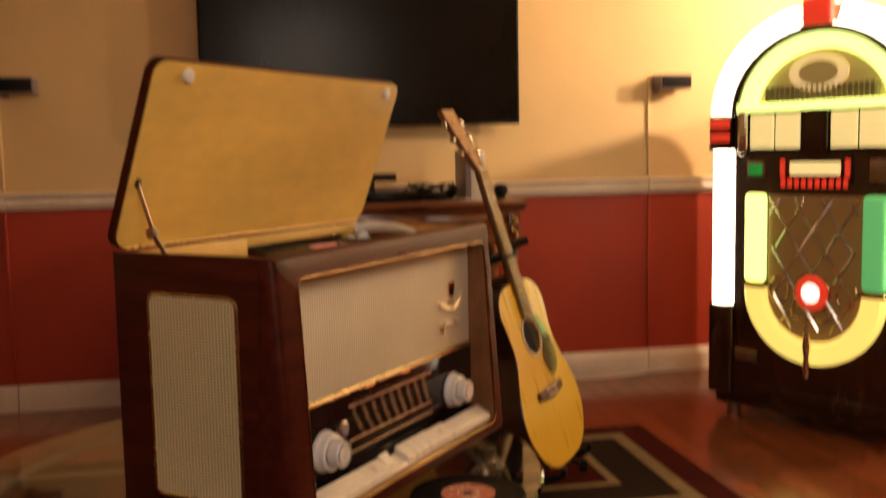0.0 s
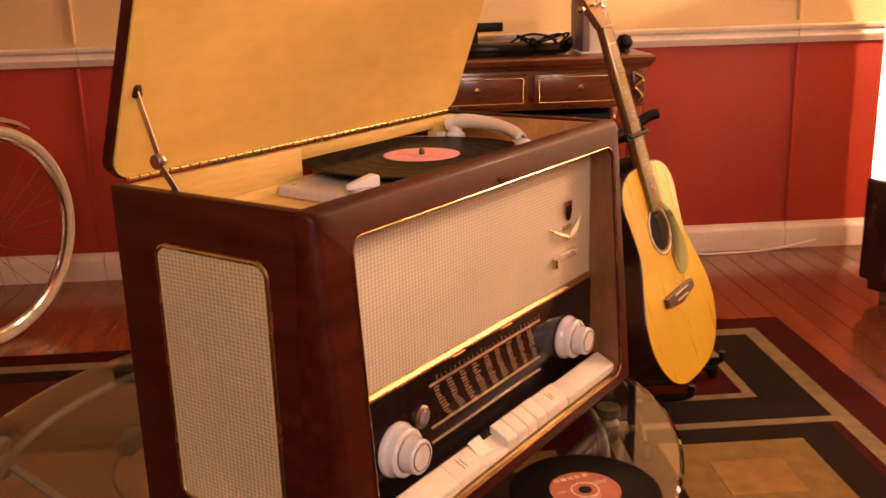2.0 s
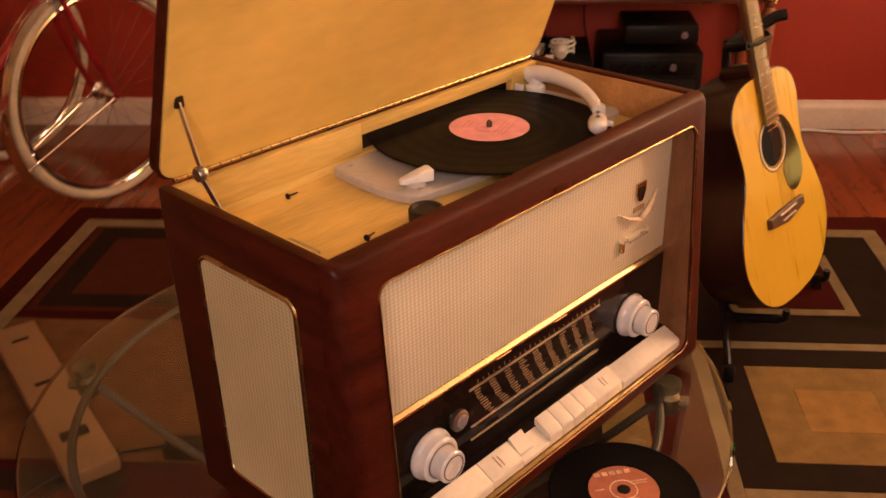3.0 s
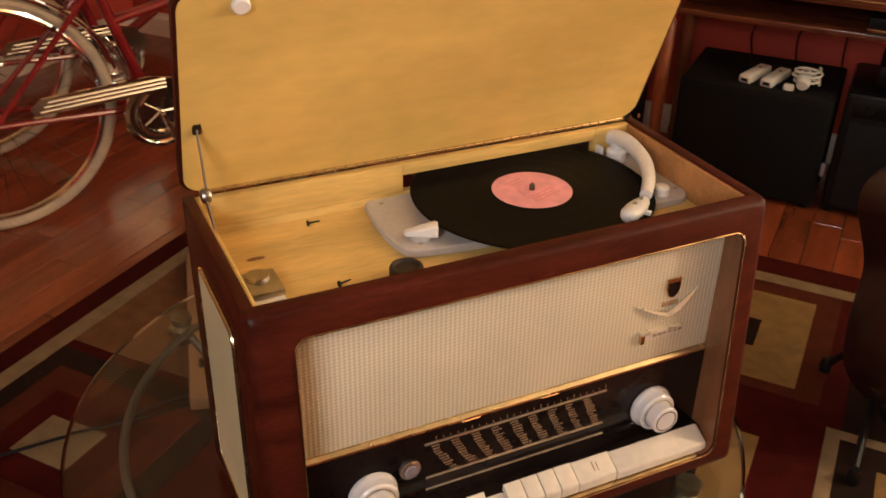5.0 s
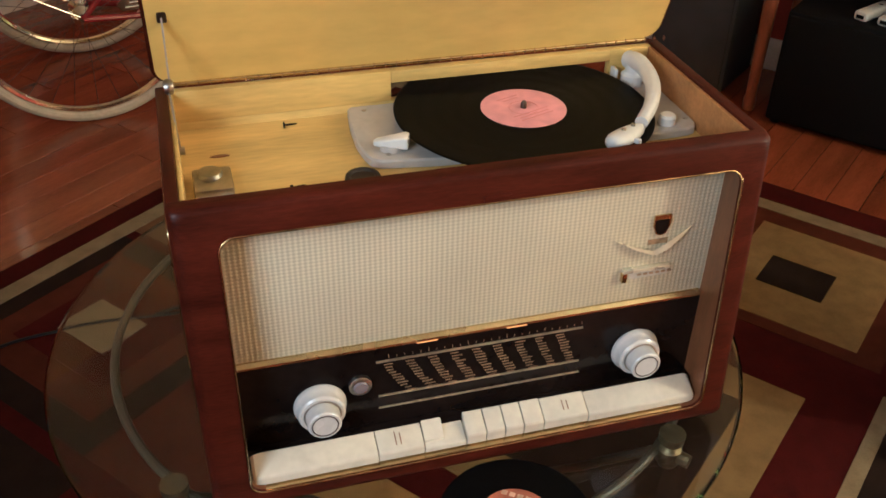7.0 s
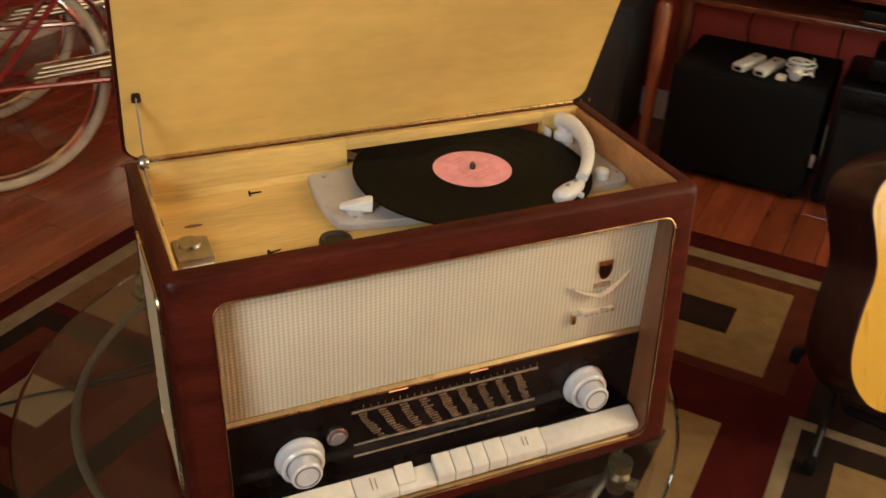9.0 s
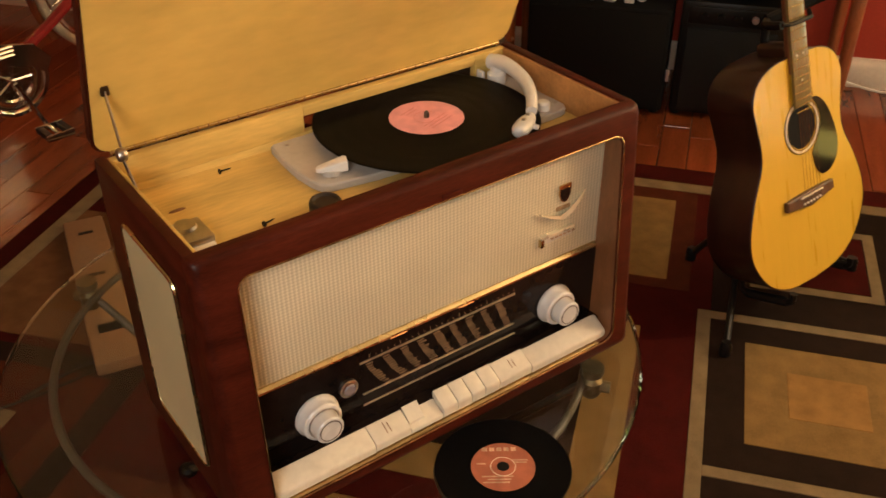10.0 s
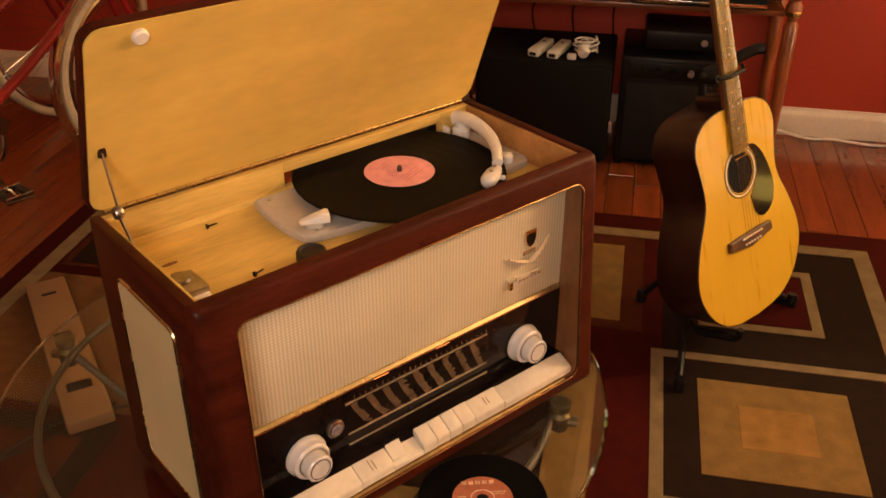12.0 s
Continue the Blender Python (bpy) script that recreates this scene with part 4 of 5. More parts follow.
def guitar():
    """Local x across, y along the neck from the body's end, z out of the top."""
    g = thing("acoustic_guitar", "honey spruce acoustic guitar with dark sides on a stand", "guitar", GUITAR)
    half = spline([(0.0, 0.0, 0), (0.085, 0.008, 0), (0.150, 0.042, 0), (0.192, 0.105, 0), (0.196, 0.165, 0), (0.172, 0.235, 0), (0.142, 0.295, 0), (0.134, 0.335, 0), (0.141, 0.395, 0), (0.146, 0.435, 0), (0.128, 0.475, 0), (0.080, 0.499, 0), (0.0, 0.505, 0)], 5)
    outline = [(p.x, p.y) for p in half] + [(-p.x, p.y) for p in reversed(half[1:-1])]

    def shape(k, z):
        return [Vector((x * k, 0.25 + (y - 0.25) * (1 - (1 - k) * 0.75), z)) for x, y in outline]

    body = part("body", loft([shape(0.985, -0.118), shape(1.0, -0.112), shape(1.0, -0.006), shape(0.996, -0.002)]), GUITAR_SIDE, g, "dark lacquered sides and back", angle=40)
    # top with a real sound hole
    n = len(outline)
    bm = bmesh.new()
    hole_y, hole_r = 0.350, 0.047
    angs = [math.atan2(y - hole_y, x) for x, y in outline]
    rows = []
    for z in (0.0,):
        outer = [bm.verts.new((x * 0.994, 0.25 + (y - 0.25) * 0.996, z)) for x, y in outline]
        inner = [bm.verts.new((hole_r * math.cos(a), hole_y + hole_r * math.sin(a), z)) for a in angs]
        deep = [bm.verts.new((hole_r * math.cos(a), hole_y + hole_r * math.sin(a), z - 0.004)) for a in angs]
        rim = [bm.verts.new((x, y, -0.003)) for x, y in outline]
        for i in range(n):
            j = (i + 1) % n
            bm.faces.new((outer[i], outer[j], inner[j], inner[i]))
            bm.faces.new((inner[i], inner[j], deep[j], deep[i]))
            bm.faces.new((rim[i], rim[j], outer[j], outer[i]))
    top = part("soundboard", bm, SPRUCE, g, "glossy honey spruce top")
    part("binding", rod([(x * 0.999, 0.25 + (y - 0.25) * 0.999, -0.002) for x, y in outline], 0.0022, 6, closed=True), GUITAR_SIDE, body)
    # flat black disc over the closed body stands in for the hole's shade
    part("hole_shade_disc", lathe([(0.0, -0.0018), (hole_r + 0.0005, -0.0018), (hole_r + 0.0005, -0.0012), (0.0, -0.0012)], 40, m=pose(0, hole_y, 0)), BLACK_CLOTH, top, "black disc for the shade inside the sound hole")
    for r, w, mt in ((0.0495, 0.0010, GUITAR_SIDE), (0.0540, 0.0022, PRINT), (0.0585, 0.0010, GUITAR_SIDE)):
        part("rosette", rod([(r * math.cos(t), hole_y + r * math.sin(t), 0.0002) for t in (2 * math.pi * i / 64 for i in range(64))], w, 6, closed=True), mt, top)
    edge = [(0.034, 0.404), (0.062, 0.397), (0.090, 0.366), (0.110, 0.318), (0.116, 0.285), (0.108, 0.250), (0.084, 0.229), (0.055, 0.227), (0.034, 0.248), (0.026, 0.284)]
    pg = [(p.x, p.y) for p in spline([(x, y, 0) for x, y in edge], 4)] + [(0.062 * math.cos(radians(t)), hole_y + 0.062 * math.sin(radians(t))) for t in range(-52, 53, 8)]
    part("pickguard", loft([[Vector((x, y, z)) for x, y in pg] for z in (0.0002, 0.0016)]), PICKGUARD, g, "black tortoise pickguard", smooth=False)
    br = [(-0.082, 0.186), (-0.080, 0.207), (-0.030, 0.209), (0.030, 0.209), (0.080, 0.207), (0.082, 0.186), (0.050, 0.181), (0.0, 0.174), (-0.050, 0.181)]
    bridge = part("bridge", loft([[Vector((x, y, z)) for x, y in br] for z in (0.0, 0.008)] + [[Vector((x * 0.96, 0.194 + (y - 0.194) * 0.8, 0.0105)) for x, y in br]]), ROSEWOOD, g, "dark rosewood bridge", angle=30)
    part("saddle", box(-0.038, 0.038, 0.2005, 0.2035, 0.009, 0.0135, 0.0005), PRINT, bridge)
    for i in range(6):
        part("bridge_pin", lathe([(0.0, 0.009), (0.0028, 0.009), (0.003, 0.013), (0.0, 0.0145)], 8, m=pose(-0.027 + i * 0.0108, 0.187, 0)), PRINT, bridge)
    neck = part("neck", loft([[Vector((w * math.cos(t), y, d * math.sin(t) * (1 if math.sin(t) < 0 else 0) + 0.004)) for t in (2 * math.pi * k / 20 for k in range(20))] for y, w, d in ((0.470, 0.0275, 0.026), (0.505, 0.0275, 0.024), (0.55, 0.027, 0.021), (0.815, 0.0215, 0.019), (0.835, 0.0215, 0.016))]), NECK_WOOD, g, "mahogany neck")
    part("heel", box(-0.020, 0.020, 0.492, 0.530, -0.085, 0.0, 0.012, segments=3), GUITAR_SIDE, neck)
    board = part("fingerboard", box(-0.0275, 0.0275, 0.397, 0.823, 0.004, 0.0105, 0.001), FRETBOARD, g, "rosewood fingerboard")
    for v in board.data.vertices:
        v.co.x *= 1.0 - 0.20 * (v.co.y - 0.385) / 0.438
    for k in range(1, 20):
        y = 0.1715 + 0.648 / 2 ** (k / 12)
        w = 0.0275 * (1.0 - 0.20 * (y - 0.385) / 0.438)
        part("fret", rod([(-w, y, 0.0107), (w, y, 0.0107)], 0.0011, 6), BRASS, board)
        if k in (3, 5, 7, 9, 12, 15):
            ym = 0.1715 + 0.648 / 2 ** ((k - 0.5) / 12)
            for x in ((-0.010, 0.010) if k == 12 else (0.0,)):
                part("position_dot", lathe([(0.0, 0.0104), (0.0028, 0.0104), (0.0028, 0.0108), (0.0, 0.0108)], 10, m=pose(x, ym, 0)), PRINT, board)
    part("nut", box(-0.0215, 0.0215, 0.8195, 0.8245, 0.004, 0.0125, 0.0006), PRINT, neck)
    hd = [(-0.0215, 0.0), (-0.031, 0.045), (-0.036, 0.185), (0.036, 0.185), (0.031, 0.045), (0.0215, 0.0)]
    hm = pose(0, 0.825, 0.004, -14)
    head = part("headstock", loft([[Vector((x, y, z)) for x, y in hd] for z in (-0.014, 0.002)]), NECK_WOOD, g, "mahogany headstock", m=hm, angle=30)
    for sx in (-1, 1):
        for k in range(3):
            y = 0.050 + k * 0.047
            tn = part("tuner", lathe([(0.0, 0.0), (0.0035, 0.0), (0.0035, 0.012), (0.0, 0.012)], 10, m=pose(sx * 0.021, y, 0.002)), CHROME, head, "chrome tuner")
            part("tuner_button", lathe([(0.0, 0.0), (0.0025, 0.0), (0.0025, 0.010), (0.0075, 0.013), (0.0075, 0.022), (0.004, 0.024), (0.0, 0.024)], 12, m=pose(sx * 0.034, y, -0.006, 0, 90 * sx)), CHROME, tn)
    for i in range(6):
        x = -0.027 + i * 0.0108
        xn = -0.0175 + i * 0.007
        part("string", rod([(x, 0.188, 0.0125), (x, 0.202, 0.0145), (xn, 0.822, 0.0132), (xn * 1.2, 0.87 + 0.04 * abs(i - 2.5) / 2.5, 0.004)], 0.0005, 4), BRASS, g)
    return g


guitar()


def guitar_stand():
    s = thing("guitar_stand", "black tubular folding guitar stand on the rug", "guitar stand")
    inv = GUITAR

    def at(x, y, z):
        return inv @ Vector((x, y, z))

    hub = at(0.0, 0.10, -0.185)
    part("pole", rod([hub, at(0.0, 0.576, -0.062)], 0.009, 10), BLACK, s, "black steel pole")
    for k, f in enumerate(((0.492, 0.615), (0.40, 0.975), (0.785, 1.03))):
        leg = part("leg", rod(spline([hub, Vector((hub.x * 0.5 + f[0] * 0.5, hub.y * 0.5 + f[1] * 0.5, hub.z * 0.62)), Vector((f[0], f[1], 0.016))], 4), 0.008, 8), BLACK, s)
        part("rubber_foot", lathe([(0.0, -0.004), (0.013, -0.004), (0.013, 0.020), (0.009, 0.030), (0.0, 0.030)], 12, m=pose(f[0], f[1], 0.006)), BLACK, leg)
    part("collar", rod([hub + Vector((0, 0, -0.02)), hub + Vector((0, 0, 0.04))], 0.017, 12), BLACK, s)
    for sx in (-1, 1):
        arm = part("cradle_arm", rod(spline([hub, at(sx * 0.06, 0.0, -0.15), at(sx * 0.105, -0.016, -0.10), at(sx * 0.105, -0.014, 0.004), at(sx * 0.105, 0.010, 0.022)], 5), 0.008, 8), BLACK, s)
        part("foam_sleeve", rod([at(sx * 0.105, -0.016, -0.10), at(sx * 0.105, -0.014, 0.004)], 0.0105, 8), BLACK, arm)
    yoke = part("neck_yoke", rod(spline([at(0, 0.574, -0.062), at(-0.045, 0.576, -0.03), at(-0.05, 0.576, 0.012)], 5), 0.009, 8), BLACK, s, "foam padded neck yoke")
    part("yoke_arm", rod(spline([at(0, 0.574, -0.062), at(0.05, 0.585, -0.035), at(0.10, 0.600, 0.0), at(0.118, 0.600, 0.02)], 5), 0.013, 8), BLACK, yoke)
    part("neck_strap", rod([at(-0.05, 0.576, 0.012), at(-0.03, 0.574, 0.0215), at(0.03, 0.574, 0.0215), at(0.055, 0.580, 0.0)], 0.0048, 8), BLACK, yoke)
    return s


guitar_stand()

# ---- jukebox ----
JUKE = pose(1.667, 1.251, -0.010, 0, 0, -59)


def arch_band(r0, r1, cz, y0, y1, a0=0, a1=180, n=28, sx=1.0, sz=1.0):
    loops = []
    for i in range(n + 1):
        t = radians(a0 + (a1 - a0) * i / n)
        c, s = math.cos(t) * sx, math.sin(t) * sz
        b = min(0.012, (r1 - r0) * 0.3)
        loops.append([Vector((c * r, y, cz + s * r)) for r, y in ((r0, y1), (r1, y1), (r1, y0 + b), (r1 - b, y0), (r0 + b, y0), (r0, y0 + b))])
    return loft(loops)


def jukebox():
    j = thing("jukebox", "dark walnut arched jukebox with glowing tubes, switched on", "jukebox", JUKE)
    out = [(-0.40, 0.06), (0.40, 0.06), (0.40, 1.07)] + [(0.40 * math.cos(radians(a)), 1.07 + 0.36 * math.sin(radians(a))) for a in range(8, 173, 8)] + [(-0.40, 1.07)]
    part("cabinet", loft([[Vector((x, 0.05, z)) for x, z in out], [Vector((x, 0.62, z)) for x, z in out], [Vector((x * 0.97, 0.64, 0.06 + (z - 0.06) * 0.985)) for x, z in out]]), JUKE_WOOD, j, "dark walnut cabinet", angle=30)
    part("front_panel", box(-0.305, 0.305, 0.0, 0.05, 0.075, 1.10, 0.012), JUKE_WOOD, j)
    part("plinth", box(-0.385, 0.385, 0.02, 0.61, 0.035, 0.10, 0.006), JUKE_WOOD, j)
    part("kick_rail", box(-0.30, 0.30, -0.006, 0.02, 0.085, 0.130, 0.005), JUKE_WOOD, j)
    for x in (-0.33, 0.33):
        for y in (0.06, 0.57):
            part("caster", lathe([(0.0, 0.0), (0.024, 0.0), (0.026, 0.010), (0.026, 0.028), (0.014, 0.036), (0.0, 0.036)], 16, m=pose(x, y, 0)), STEEL, j)
    for sx in (-1, 1):
        a, b = sorted((sx * 0.303, sx * 0.400))
        col = part("side_column", box(a, b, -0.012, 0.05, 0.075, 0.405, 0.014, segments=3), JUKE_WOOD, j)
        loops = [[Vector(((a + b) / 2 + 0.043 * math.cos(radians(t)), 0.02 - 0.038 * math.sin(radians(t)), z)) for t in range(0, 181, 15)] + [Vector((a + 0.005, 0.05, z)), Vector((b - 0.005, 0.05, z))] for z in (0.405, 0.965)]
        part("light_column", loft(loops), TUBE_GLOW, j, "glowing warm white side tube")
        part("column_cap", box(a + 0.002, b - 0.002, -0.020, 0.05, 0.955, 0.975, 0.006), JUKE_WOOD, col)
        blk = part("column_block", box(a + 0.002, b - 0.002, -0.016, 0.05, 0.975, 1.075, 0.008), JUKE_WOOD, j)
        for z in (0.984, 1.032):
            part("red_band", box(a + 0.010, b - 0.010, -0.024, 0.0, z, z + 0.030, 0.006), RED_GLOW, blk, "lit red band")
        # outer arch tubes meet at a red keystone
        t0, t1 = (12, 78) if sx > 0 else (102, 168)
        part("outer_arch", arch_band(0.312, 0.398, 1.07, -0.015, 0.05, t0 - 10 if sx > 0 else t0, t1 if sx > 0 else t1 + 10, 20, 1.0, 0.90), TUBE_GLOW, j, "glowing outer arch tube")
    part("dark_arch", arch_band(0.288, 0.312, 1.075, -0.02, 0.05, 0, 180, 30, 1, 0.90), JUKE_WOOD, j)
    part("inner_arch", arch_band(0.232, 0.288, 1.075, -0.012, 0.05, 6, 174, 30, 1, 0.90), GREEN_GLOW, j, "glowing yellow-green inner arch tube")
    part("keystone", box(-0.048, 0.048, -0.028, 0.05, 1.355, 1.445, 0.012, segments=3), RED_GLOW, j, "lit red keystone")
    part("keystone_frame", box(-0.056, 0.056, -0.020, 0.05, 1.345, 1.360, 0.004), CHROME, j)
    # domed window
    dome = [(0.23 * math.cos(radians(a)), 1.100 + 0.20 * math.sin(radians(a))) for a in range(0, 181, 10)]
    part("dome_back", loft([[Vector((x, y, z)) for x, z in dome] for y in (0.045, 0.03)]), DOME_LIGHT, j, "dim lit inside of the dome")
    part("dome_card", lathe([(0.0, 0.0), (0.060, 0.0), (0.060, 0.006), (0.0, 0.006)], 32, m=pose(-0.01, 0.024, 1.205, 90) @ Matrix.Diagonal((1.7, 1, 1, 1))), DOME_ART, j, "oval lit picture card")
    part("dome_card_field", lathe([(0.0, 0.006), (0.040, 0.006), (0.040, 0.008), (0.0, 0.008)], 32, m=pose(-0.01, 0.024, 1.205, 90) @ Matrix.Diagonal((1.7, 1, 1, 1))), DOME_LIGHT, j)
    bm = bmesh.new()
    for k in range(22):
        x = -0.19 + k * 0.018
        box(x, x + 0.003, 0.004, 0.028, 1.115, 1.165, bm=bm)
    tagged(part("record_rack", bm, STEEL, j, "rack of upright records", smooth=False), kind="stuff")
    part("sill_tube", box(-0.290, 0.290, -0.020, 0.03, 1.085, 1.112, 0.008, segments=3), GREEN_GLOW, j, "glowing sill tube")
    # title cards
    part("card_back", box(-0.300, 0.300, -0.008, 0.02, 0.945, 1.080, 0.004), BLACK, j)
    for x0 in (-0.236, -0.142, 0.052, 0.146):
        card = part("title_card", box(x0, x0 + 0.088, -0.014, -0.006, 0.958, 1.074, 0.003), CARD_GLOW, j, "lit cream title card")
        for k in range(4):
            part("title_line", box(x0 + 0.008, x0 + 0.080, -0.0148, -0.0135, 0.972 + k * 0.027, 0.975 + k * 0.027), CARD_LINE, card)
    part("card_boss", box(-0.044, 0.044, -0.022, 0.0, 0.930, 1.085, 0.008), JUKE_WOOD, j)
    for sx in (-1, 1):
        part("card_clip", box(sx * 0.262 - 0.018, sx * 0.262 + 0.018, -0.028, 0.0, 0.938, 1.090, 0.010, segments=3), CHROME, j)
    # buttons and display
    part("green_sign", box(-0.240, -0.188, -0.016, 0.0, 0.868, 0.905, 0.004), GREEN_LAMP, j, "small lit green sign")
    part("sign_frame", box(-0.248, -0.180, -0.012, 0.0, 0.860, 0.913, 0.004), STEEL, j)
    part("coin_plate", box(0.180, 0.256, -0.012, 0.0, 0.850, 0.920, 0.004), STEEL, j)
    part("display", box(-0.088, 0.088, -0.018, 0.0, 0.868, 0.912, 0.006), CARD_GLOW, j, "lit yellow display")
    part("display_frame", box(-0.125, 0.125, -0.012, 0.0, 0.835, 0.935, 0.008), JUKE_WOOD, j)
    for k in range(10):
        x = -0.108 + k * 0.024
        part("selector_key", box(x - 0.005, x + 0.005, -0.026, -0.010, 0.828, 0.856, 0.002), RED_GLOW, j)
    for sx in (-1, 1):
        part("red_post", box(sx * 0.112 - 0.007, sx * 0.112 + 0.007, -0.022, 0.0, 0.862, 0.920, 0.003), RED_GLOW, j)
    # grille with its glowing horseshoe
    gz = 0.46
    inner = [(-0.165, 0.80), (-0.165, gz)] + [(0.165 * math.cos(radians(a)), gz + 0.165 * math.sin(radians(a))) for a in range(190, 351, 10)] + [(0.165, gz), (0.165, 0.80)]
    part("grille_back", loft([[Vector((x, y, z)) for x, z in inner] for y in (0.0, -0.006)]), GRILLE_LIGHT, j, "dim lit brown grille cloth")
    for sx in (-1, 1):
        a, b = sorted((sx * 0.168, sx * 0.246))
        part("horseshoe_leg", box(a, b, -0.034, 0.0, 0.50, 0.805, 0.016, segments=3), GREEN_GLOW if sx < 0 else LEAF_GLOW, j, "glowing grille tube")
        part("tube_band", box(a - 0.003, b + 0.003, -0.037, 0.0, 0.478, 0.500, 0.006), BRASS, j)
    part("horseshoe", arch_band(0.168, 0.246, 0.478, -0.034, 0.0, 180, 360, 36), YELLOW_GLOW, j, "glowing yellow horseshoe tube")
    for sx in (-1, 1):
        for k in range(7):
            x0 = -0.34 + k * 0.092
            pts = []
            for i in range(9):
                z = 0.79 - i * 0.055
                x = sx * (x0 + i * 0.034)
                if abs(x) < 0.163:
                    pts.append((x, -0.014 if (i + k) % 2 else -0.018, z))
            if len(pts) > 1:
                part("lattice_bar", rod(pts, 0.0042, 6), CHROME, j)
    lamp_ = part("red_roundel", lathe([(0.0, 0.0), (0.058, 0.0), (0.058, 0.010), (0.050, 0.018), (0.0, 0.018)], 28, m=pose(0, -0.008, 0.477, 90)), RED_GLOW, j, "lit red roundel")
    part("roundel_star", lathe([(0.0, 0.018), (0.034, 0.018), (0.026, 0.023), (0.0, 0.024)], 10, m=pose(0, -0.008, 0.477, 90)), CORE_GLOW, lamp_, "hot white-red star")
    part("roundel_ring", rod([(0.061 * math.cos(t), -0.016, 0.477 + 0.061 * math.sin(t)) for t in (2 * math.pi * i / 36 for i in range(36))], 0.005, 6, closed=True), BRASS, lamp_)
    for sx in (-1, 1):
        part("scroll", rod(spline([(0.0, -0.014, 0.40), (sx * 0.03, -0.016, 0.385), (sx * 0.065, -0.016, 0.395), (sx * 0.062, -0.016, 0.425), (sx * 0.035, -0.016, 0.42)], 5), 0.005, 6), BRASS, j)
        part("side_scroll", rod([(sx * 0.118 + 0.034 * math.cos(t), -0.014, 0.477 + 0.042 * math.sin(t)) for t in (2 * math.pi * i / 24 for i in range(24))], 0.0045, 6, closed=True), BRASS, j)
    part("drop_finial", lathe([(0.0, 0.19), (0.010, 0.195), (0.014, 0.225), (0.009, 0.26), (0.016, 0.30), (0.010, 0.345), (0.0, 0.35)], 14, m=pose(0, -0.044, 0)), CHROME, j, "chrome drop finial")
    part("maker_plate", box(-0.292, -0.205, -0.004, 0.0, 0.205, 0.248, 0.002), STEEL, j)
    return j


jukebox()

# ---- console with television and hi-fi ----


def console():
    c = thing("console_table", "mahogany console with drawers, brass mounts and turned legs", "console table", pose(0.265, 2.035, -0.010))
    hw, y0, y1 = 0.555, -0.185, 0.185
    prof = [(0.0, 0.742), (0.010, 0.745), (0.014, 0.755), (0.022, 0.762), (0.024, 0.776), (0.016, 0.784), (0.0, 0.786)]
    part("top", loft([[Vector((s * (hw + d), y, z)) for s, y in ((-1, y0 - d), (1, y0 - d), (1, y1), (-1, y1))] for d, z in prof]), CONSOLE, c, "moulded mahogany top", angle=25)
    part("apron", box(-hw, hw, y0 + 0.004, y1, 0.615, 0.743, 0.003), CONSOLE, c)
    for x0, x1 in ((-0.49, -0.185), (-0.165, 0.165), (0.185, 0.49)):
        d = part("drawer", box(x0, x1, y0 - 0.008, y0 + 0.01, 0.628, 0.732, 0.003), CONSOLE, c)
        o = [Vector((x, y0 - 0.009, z)) for x, z in rounded(x0 + 0.016, x1 - 0.016, 0.640, 0.720, 0.004, 2)]
        part("inlay", rod(o, 0.0022, 6, closed=True), BRASS, d, "thin brass inlay")
        part("escutcheon", lathe([(0.0, 0.0), (0.012, 0.0), (0.010, 0.003), (0.0, 0.004)], 14, m=pose((x0 + x1) / 2, y0 - 0.008, 0.685, 90)), BRASS, d)
    for sx in (-1, 1):
        mt = part("corner_mount", box(sx * 0.528 - 0.022, sx * 0.528 + 0.022, y0 - 0.006, y0 + 0.01, 0.625, 0.735, 0.006), CONSOLE, c)
        pts = spline([(sx * 0.528 - 0.014, y0 - 0.010, 0.725), (sx * 0.528 + 0.012, y0 - 0.012, 0.705), (sx * 0.528 - 0.012, y0 - 0.012, 0.680), (sx * 0.528 + 0.010, y0 - 0.012, 0.655), (sx * 0.528, y0 - 0.010, 0.632)], 5)
        part("brass_scroll", rod(pts, 0.006, 8), BRASS, mt, "cast brass scroll")
        for y in (y0 + 0.028, y1 - 0.028):
            part("leg", lathe([(0.0, 0.0), (0.017, 0.0), (0.020, 0.03), (0.016, 0.05), (0.020, 0.30), (0.023, 0.50), (0.014, 0.515), (0.024, 0.535), (0.026, 0.560), (0.016, 0.578), (0.022, 0.590), (0.024, 0.616), (0.0, 0.616)], 20, m=pose(sx * 0.525, y, 0)), LEG_WOOD, c, "turned tapering leg")
            part("collar", lathe([(0.020, 0.528), (0.027, 0.534), (0.027, 0.546), (0.020, 0.552)], 18, m=pose(sx * 0.525, y, 0)), BRASS, c)
    part("shelf", box(-0.50, 0.50, y0 + 0.02, y1, 0.528, 0.545, 0.003), CONSOLE, c)
    return c


console()


def television():
    t = thing("television", "large flat black television on the wall, switched off", "television", pose(0.275, 2.175, 1.425))
    part("back", box(-0.60, 0.60, -0.004, 0.055, -0.32, 0.32, 0.01), BLACK, t)
    part("bezel", box(-0.628, 0.628, -0.022, -0.003, -0.358, 0.356, 0.006), BLACK, t)
    part("screen", box(-0.618, 0.618, -0.0235, -0.0215, -0.345, 0.347), SCREEN, t, "dark glossy screen", smooth=False)
    part("status_lamp", box(0.545, 0.552, -0.0245, -0.022, -0.354, -0.350), RED_PLASTIC, t)
    return t


television()


